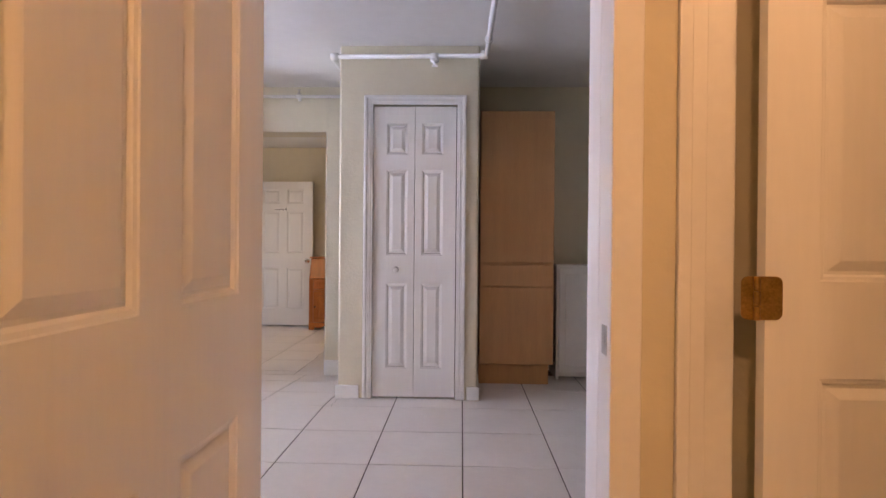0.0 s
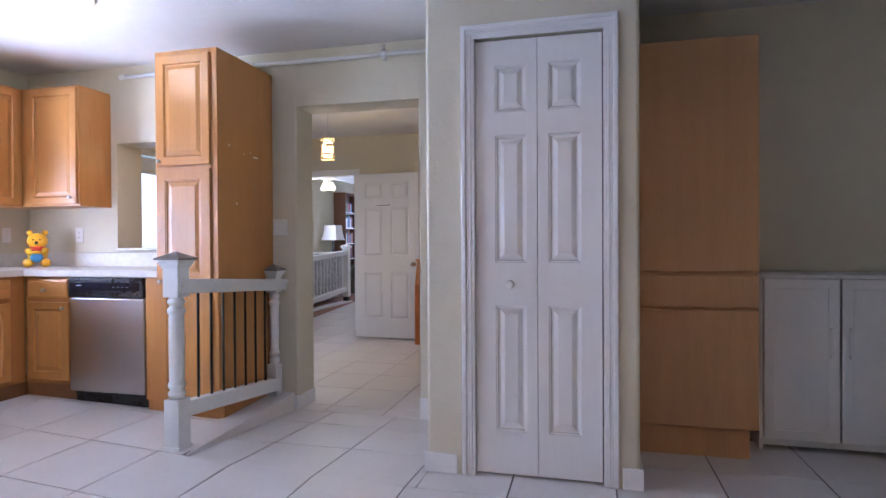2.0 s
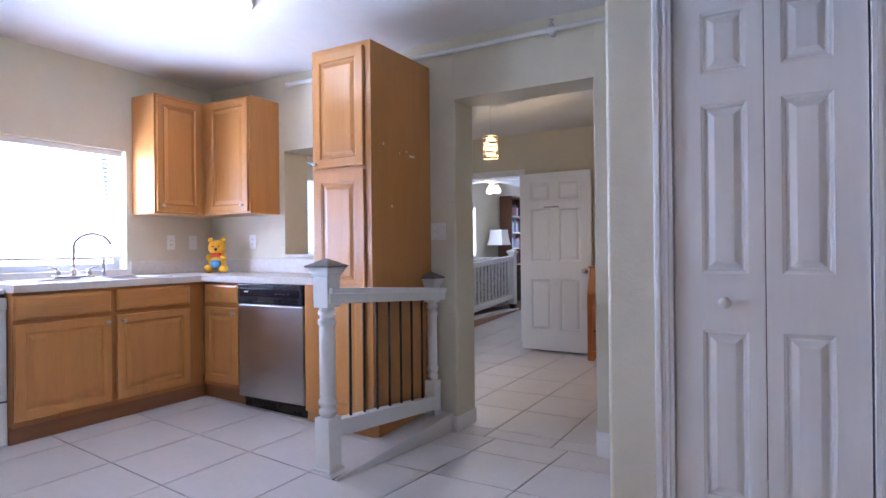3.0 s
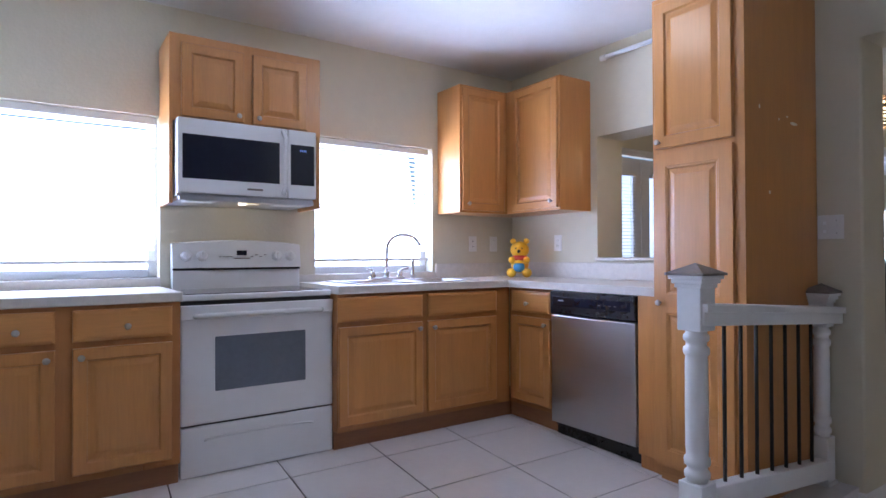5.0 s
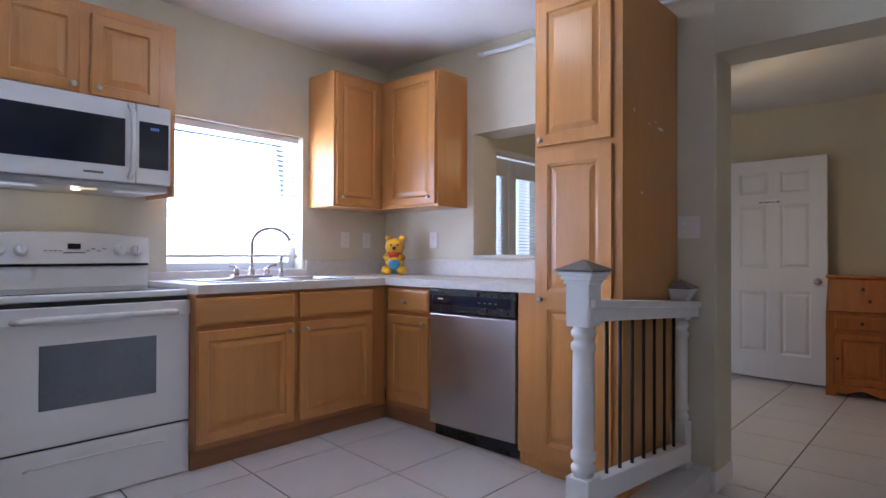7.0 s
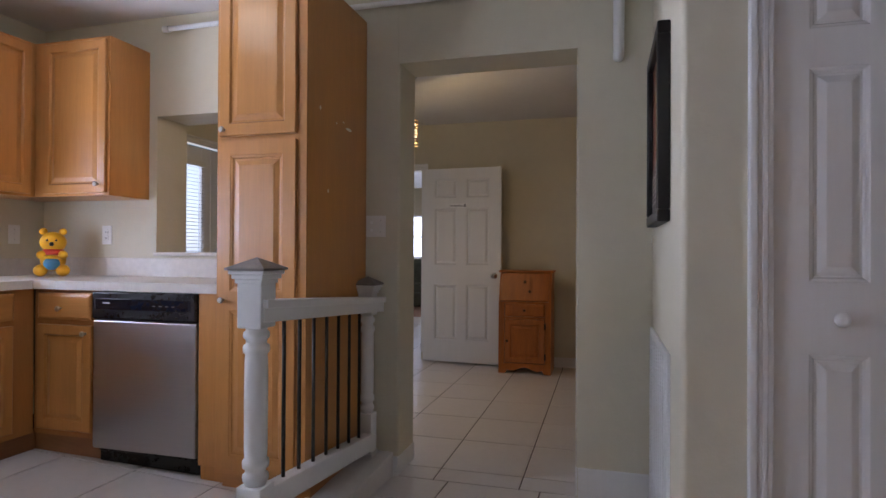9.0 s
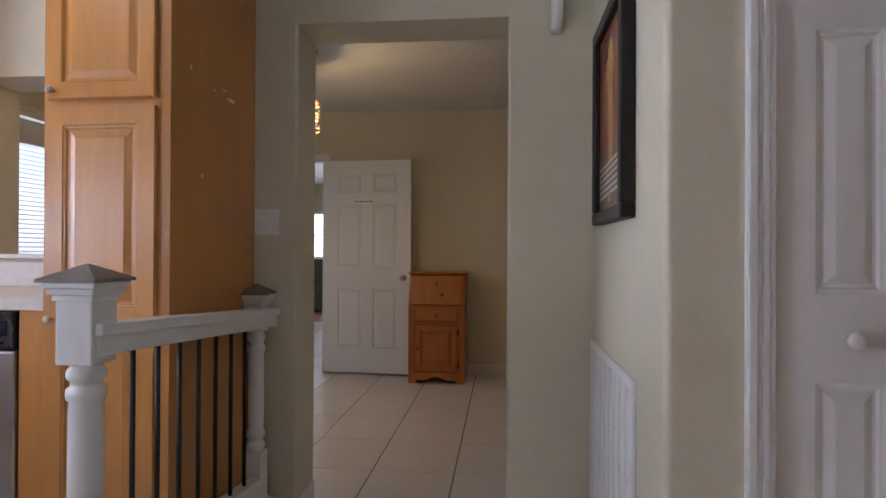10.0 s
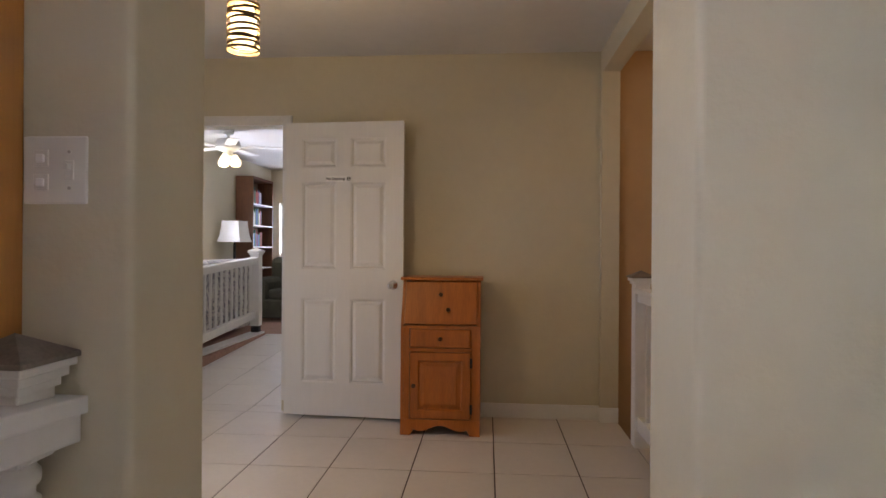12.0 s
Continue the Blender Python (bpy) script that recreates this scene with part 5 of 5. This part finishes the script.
for k in range(3):
    bm = B()
    lathe(bm, [(0.022, 0), (0.03, -0.02), (0.055, -0.06), (0.065, -0.10), (0.05, -0.13), (0.02, -0.14)], 16, pose(0.085 * math.cos(2.1 * k + 0.5), 0.085 * math.sin(2.1 * k + 0.5), CZ - 0.29))
    sh = part("shade", bm, glow("fan_glow", (1.0, 0.87, 0.68), 2.0), fan, "glowing frosted glass shade")
    sh.visible_shadow = False

bc = thing("bookcase", pose(-4.98, 12.7, 0.06, 0, 0, 90), "tall brown bookcase with books", "bookcase")
bm = B()
for p in ((0, 0.02, 0, 0.27, 0, 2.13), (0.80, 0.82, 0, 0.27, 0, 2.13), (0.02, 0.80, 0.25, 0.27, 0, 2.13), (0.02, 0.80, 0, 0.25, 2.10, 2.13)):
    box(bm, *p)
part("body", bm, BROWN, bc)
random.seed(7)
BOOKS = [mat("book_" + n, c, 0.6) for n, c in (("red", (0.35, 0.04, 0.03)), ("white", (0.6, 0.58, 0.55)), ("blue", (0.05, 0.1, 0.25)), ("green", (0.06, 0.14, 0.08)))]
SHELF_Z = (0.05, 0.38, 0.71, 1.04, 1.37, 1.70)
for z in SHELF_Z:
    bm = B()
    box(bm, 0.02, 0.80, 0.0, 0.25, z, z + 0.02)
    part("shelf", bm, PLATE, bc, "pale shelf board")
for z in SHELF_Z[2:]:
    x = 0.05
    while x < 0.45:
        w = random.uniform(0.02, 0.045)
        h = random.uniform(0.18, 0.27)
        bm = B()
        box(bm, 0, w, 0, 0.16, 0, h, 0.002)
        one("book", bm, random.choice(BOOKS), "book standing on the bookcase shelf", "book", group="shelf books", m=bc.matrix_world @ pose(x, 0.05, z + 0.02))
        x += w + 0.003

FLORAL = bpy.data.materials.new("floral_fabric")
FLORAL.use_nodes = True
fn = FLORAL.node_tree
vo = fn.nodes.new("ShaderNodeTexNoise")
vo.inputs["Scale"].default_value, vo.inputs["Detail"].default_value, vo.inputs["Distortion"].default_value = 16, 3, 2.5
tcn = fn.nodes.new("ShaderNodeTexCoord")
fn.links.new(tcn.outputs["Object"], vo.inputs["Vector"])
cr = fn.nodes.new("ShaderNodeValToRGB")
cr.color_ramp.elements[0].position, cr.color_ramp.elements[0].color = 0.45, (0.20, 0.20, 0.24, 1)
cr.color_ramp.elements[1].position, cr.color_ramp.elements[1].color = 0.55, (0.68, 0.66, 0.62, 1)
fn.links.new(vo.outputs[0], cr.inputs[0])
fn.links.new(cr.outputs[0], fn.nodes["Principled BSDF"].inputs["Base Color"])
fn.nodes["Principled BSDF"].inputs["Roughness"].default_value = 0.9


def sofa(m, w, material, label, name="sofa"):
    ob = thing(name, m, label, "sofa" if name == "sofa" else "armchair")
    for nm, p, bv in (("base", (0, w, 0.0, 0.85, 0.06, 0.32), 0.03), ("backrest", (0.02, w - 0.02, 0.62, 0.88, 0.30, 0.90), 0.08)):
        bm = B()
        box(bm, *p, bevel=bv)
        part(nm, bm, material, ob)
    for x in (0, w - 0.2):
        bm = B()
        box(bm, x, x + 0.2, 0.0, 0.85, 0.08, 0.62, 0.07)
        part("armrest", bm, material, ob)
    n = max(1, round((w - 0.4) / 0.65))
    for k in range(n):
        bm = B()
        c = (w - 0.42) / n
        box(bm, 0.21 + c * k, 0.21 + c * (k + 1) - 0.01, 0.02, 0.66, 0.31, 0.46, 0.05)
        part("cushion", bm, material, ob)
    return ob


sofa(pose(-5.26, 11.35, 0.06, 0, 0, -90), 1.9, FLORAL, "pale floral upholstered sofa behind the railing")
sofa(pose(-4.70, 12.0, 0.06, 0, 0, 0), 0.95, mat("dark_green_velvet", (0.05, 0.048, 0.028), 0.85, vary=0.2, scale=8), "dark green upholstered armchair", "armchair")
tb = thing("side_table", pose(-5.04, 12.2, 0.06), "small dark round side table", "table")
bm = B()
lathe(bm, [(0.23, 0.58), (0.24, 0.59), (0.24, 0.61), (0.23, 0.62)], 24)
part("tabletop", bm, BROWN, tb)
bm = B()
lathe(bm, [(0.16, 0), (0.15, 0.03), (0.035, 0.06), (0.03, 0.58)], 18)
part("pedestal", bm, BROWN, tb)
tl = thing("table_lamp", pose(-5.04, 12.2, 0.68), "table lamp with white four-sided shade", "lamp")
bm = B()
lathe(bm, [(0.09, 0), (0.08, 0.02), (0.02, 0.04), (0.018, 0.45), (0.01, 0.52)], 16)
part("stem", bm, BLACKM, tl)
bm = B()
lathe(bm, [(0.25, 0.50), (0.222, 0.56), (0.203, 0.64), (0.19, 0.72), (0.182, 0.80), (0.176, 0.80), (0.184, 0.72), (0.197, 0.64), (0.216, 0.56), (0.244, 0.50)], 4, pose(0, 0, 0, 0, 0, 40))
for f in bm.faces:
    f.smooth = False
part("shade", bm, mat("white_shade", (0.8, 0.79, 0.76), 0.8, vary=0.02), tl, "white four-sided fabric shade")

# ---- tiles, last ----
TP = 0.466
TILES = {}


def tile_mesh(w, d, lean=0.0):
    key = (round(w, 3), round(d, 3), lean)
    if key not in TILES:
        bm = B()
        box(bm, -w / 2 + 0.0035, w / 2 - 0.0035, -d / 2 + 0.0035, d / 2 - 0.0035, -0.008, 0, 0.0015)
        for v in bm.verts:
            v.co.y -= lean * v.co.x
        TILES[key] = mesh_of("tile", bm, TILE)
    return TILES[key]


def lay(parent, x0, y0, xa, xb, ya, yb, z, slope=0.0, q=0.512, skip=(), rise=False, lean=0.0, p=TP):
    """Tiles on the grid through (x0, y0), trimmed to the rectangle; slope drops z per metre from ya, lean turns the rows."""
    for i in range(math.floor((xa - x0) / p), math.ceil((xb - x0) / p)):
        for k in range(math.floor((ya - y0) / q), math.ceil((yb - y0) / q)):
            a, b = max(xa, x0 + i * p), min(xb, x0 + (i + 1) * p)
            c, d = max(ya, y0 + k * q), min(yb, y0 + (k + 1) * q)
            if b - a < 0.02 or d - c < 0.02 or any(s[0] <= (a + b) / 2 <= s[1] and s[2] <= (c + d) / 2 <= s[3] for s in skip):
                continue
            cx, cy = (a + b) / 2, (c + d) / 2
            cy = cy - lean * (cx - xb)
            ob = new("tile", tile_mesh(b - a, d - c, lean))
            ob.parent = parent
            tilt = math.degrees(math.atan(FS)) if rise and cx < FX else 0
            ob.matrix_basis = pose(cx, cy, z - slope * (cy - ya) + (ground_z(cx) if rise else 0), -math.degrees(math.atan(slope)), tilt)


TX, TY = 0.107, RS
under = [(WX, -4.2, 1.3, NY + 1), (-4.2, -2.6, 4.75, NY + 1), (0.23, 0.82, 4.8, NY)]
XS = TX - 2 * TP
# the rows west of the closet run slightly askew
LEAN = 0.07
lay(floor_kitchen, TX, TY, WX, XS, SY - 0.12, RS, 0, skip=under, rise=True, lean=LEAN)
lay(floor_kitchen, TX, TY, XS, 3.2, SY - 0.12, RS, 0, skip=under)
YN = RS + LEAN * (XS + 2.07)
lay(floor_kitchen, TX, YN, WX, -2.07, YN, NY - 0.08, 0, skip=under, rise=True, lean=LEAN)
lay(floor_kitchen, TX, TY, -0.775, 3.2, RS, NY, 0, skip=under)
lay(floor_kitchen, TX, TY, -0.54, 2.2, -1.5, SY - 0.12, 0)
lay(floor_ramp, TX, RS, -2.055, -0.775, RS, RE, 0, slope=-HZ / (RE - RS), q=0.475)
lay(floor_hall, -1.395, 7.21, -4.42, -0.54, RE, 8.37, HZ, q=0.4975, p=0.444)
lay(floor_path, -1.395, 8.37, -4.10, -2.9, 8.37, 11.0, HZ, slope=-(0.06 - HZ) / 2.63, p=0.444)
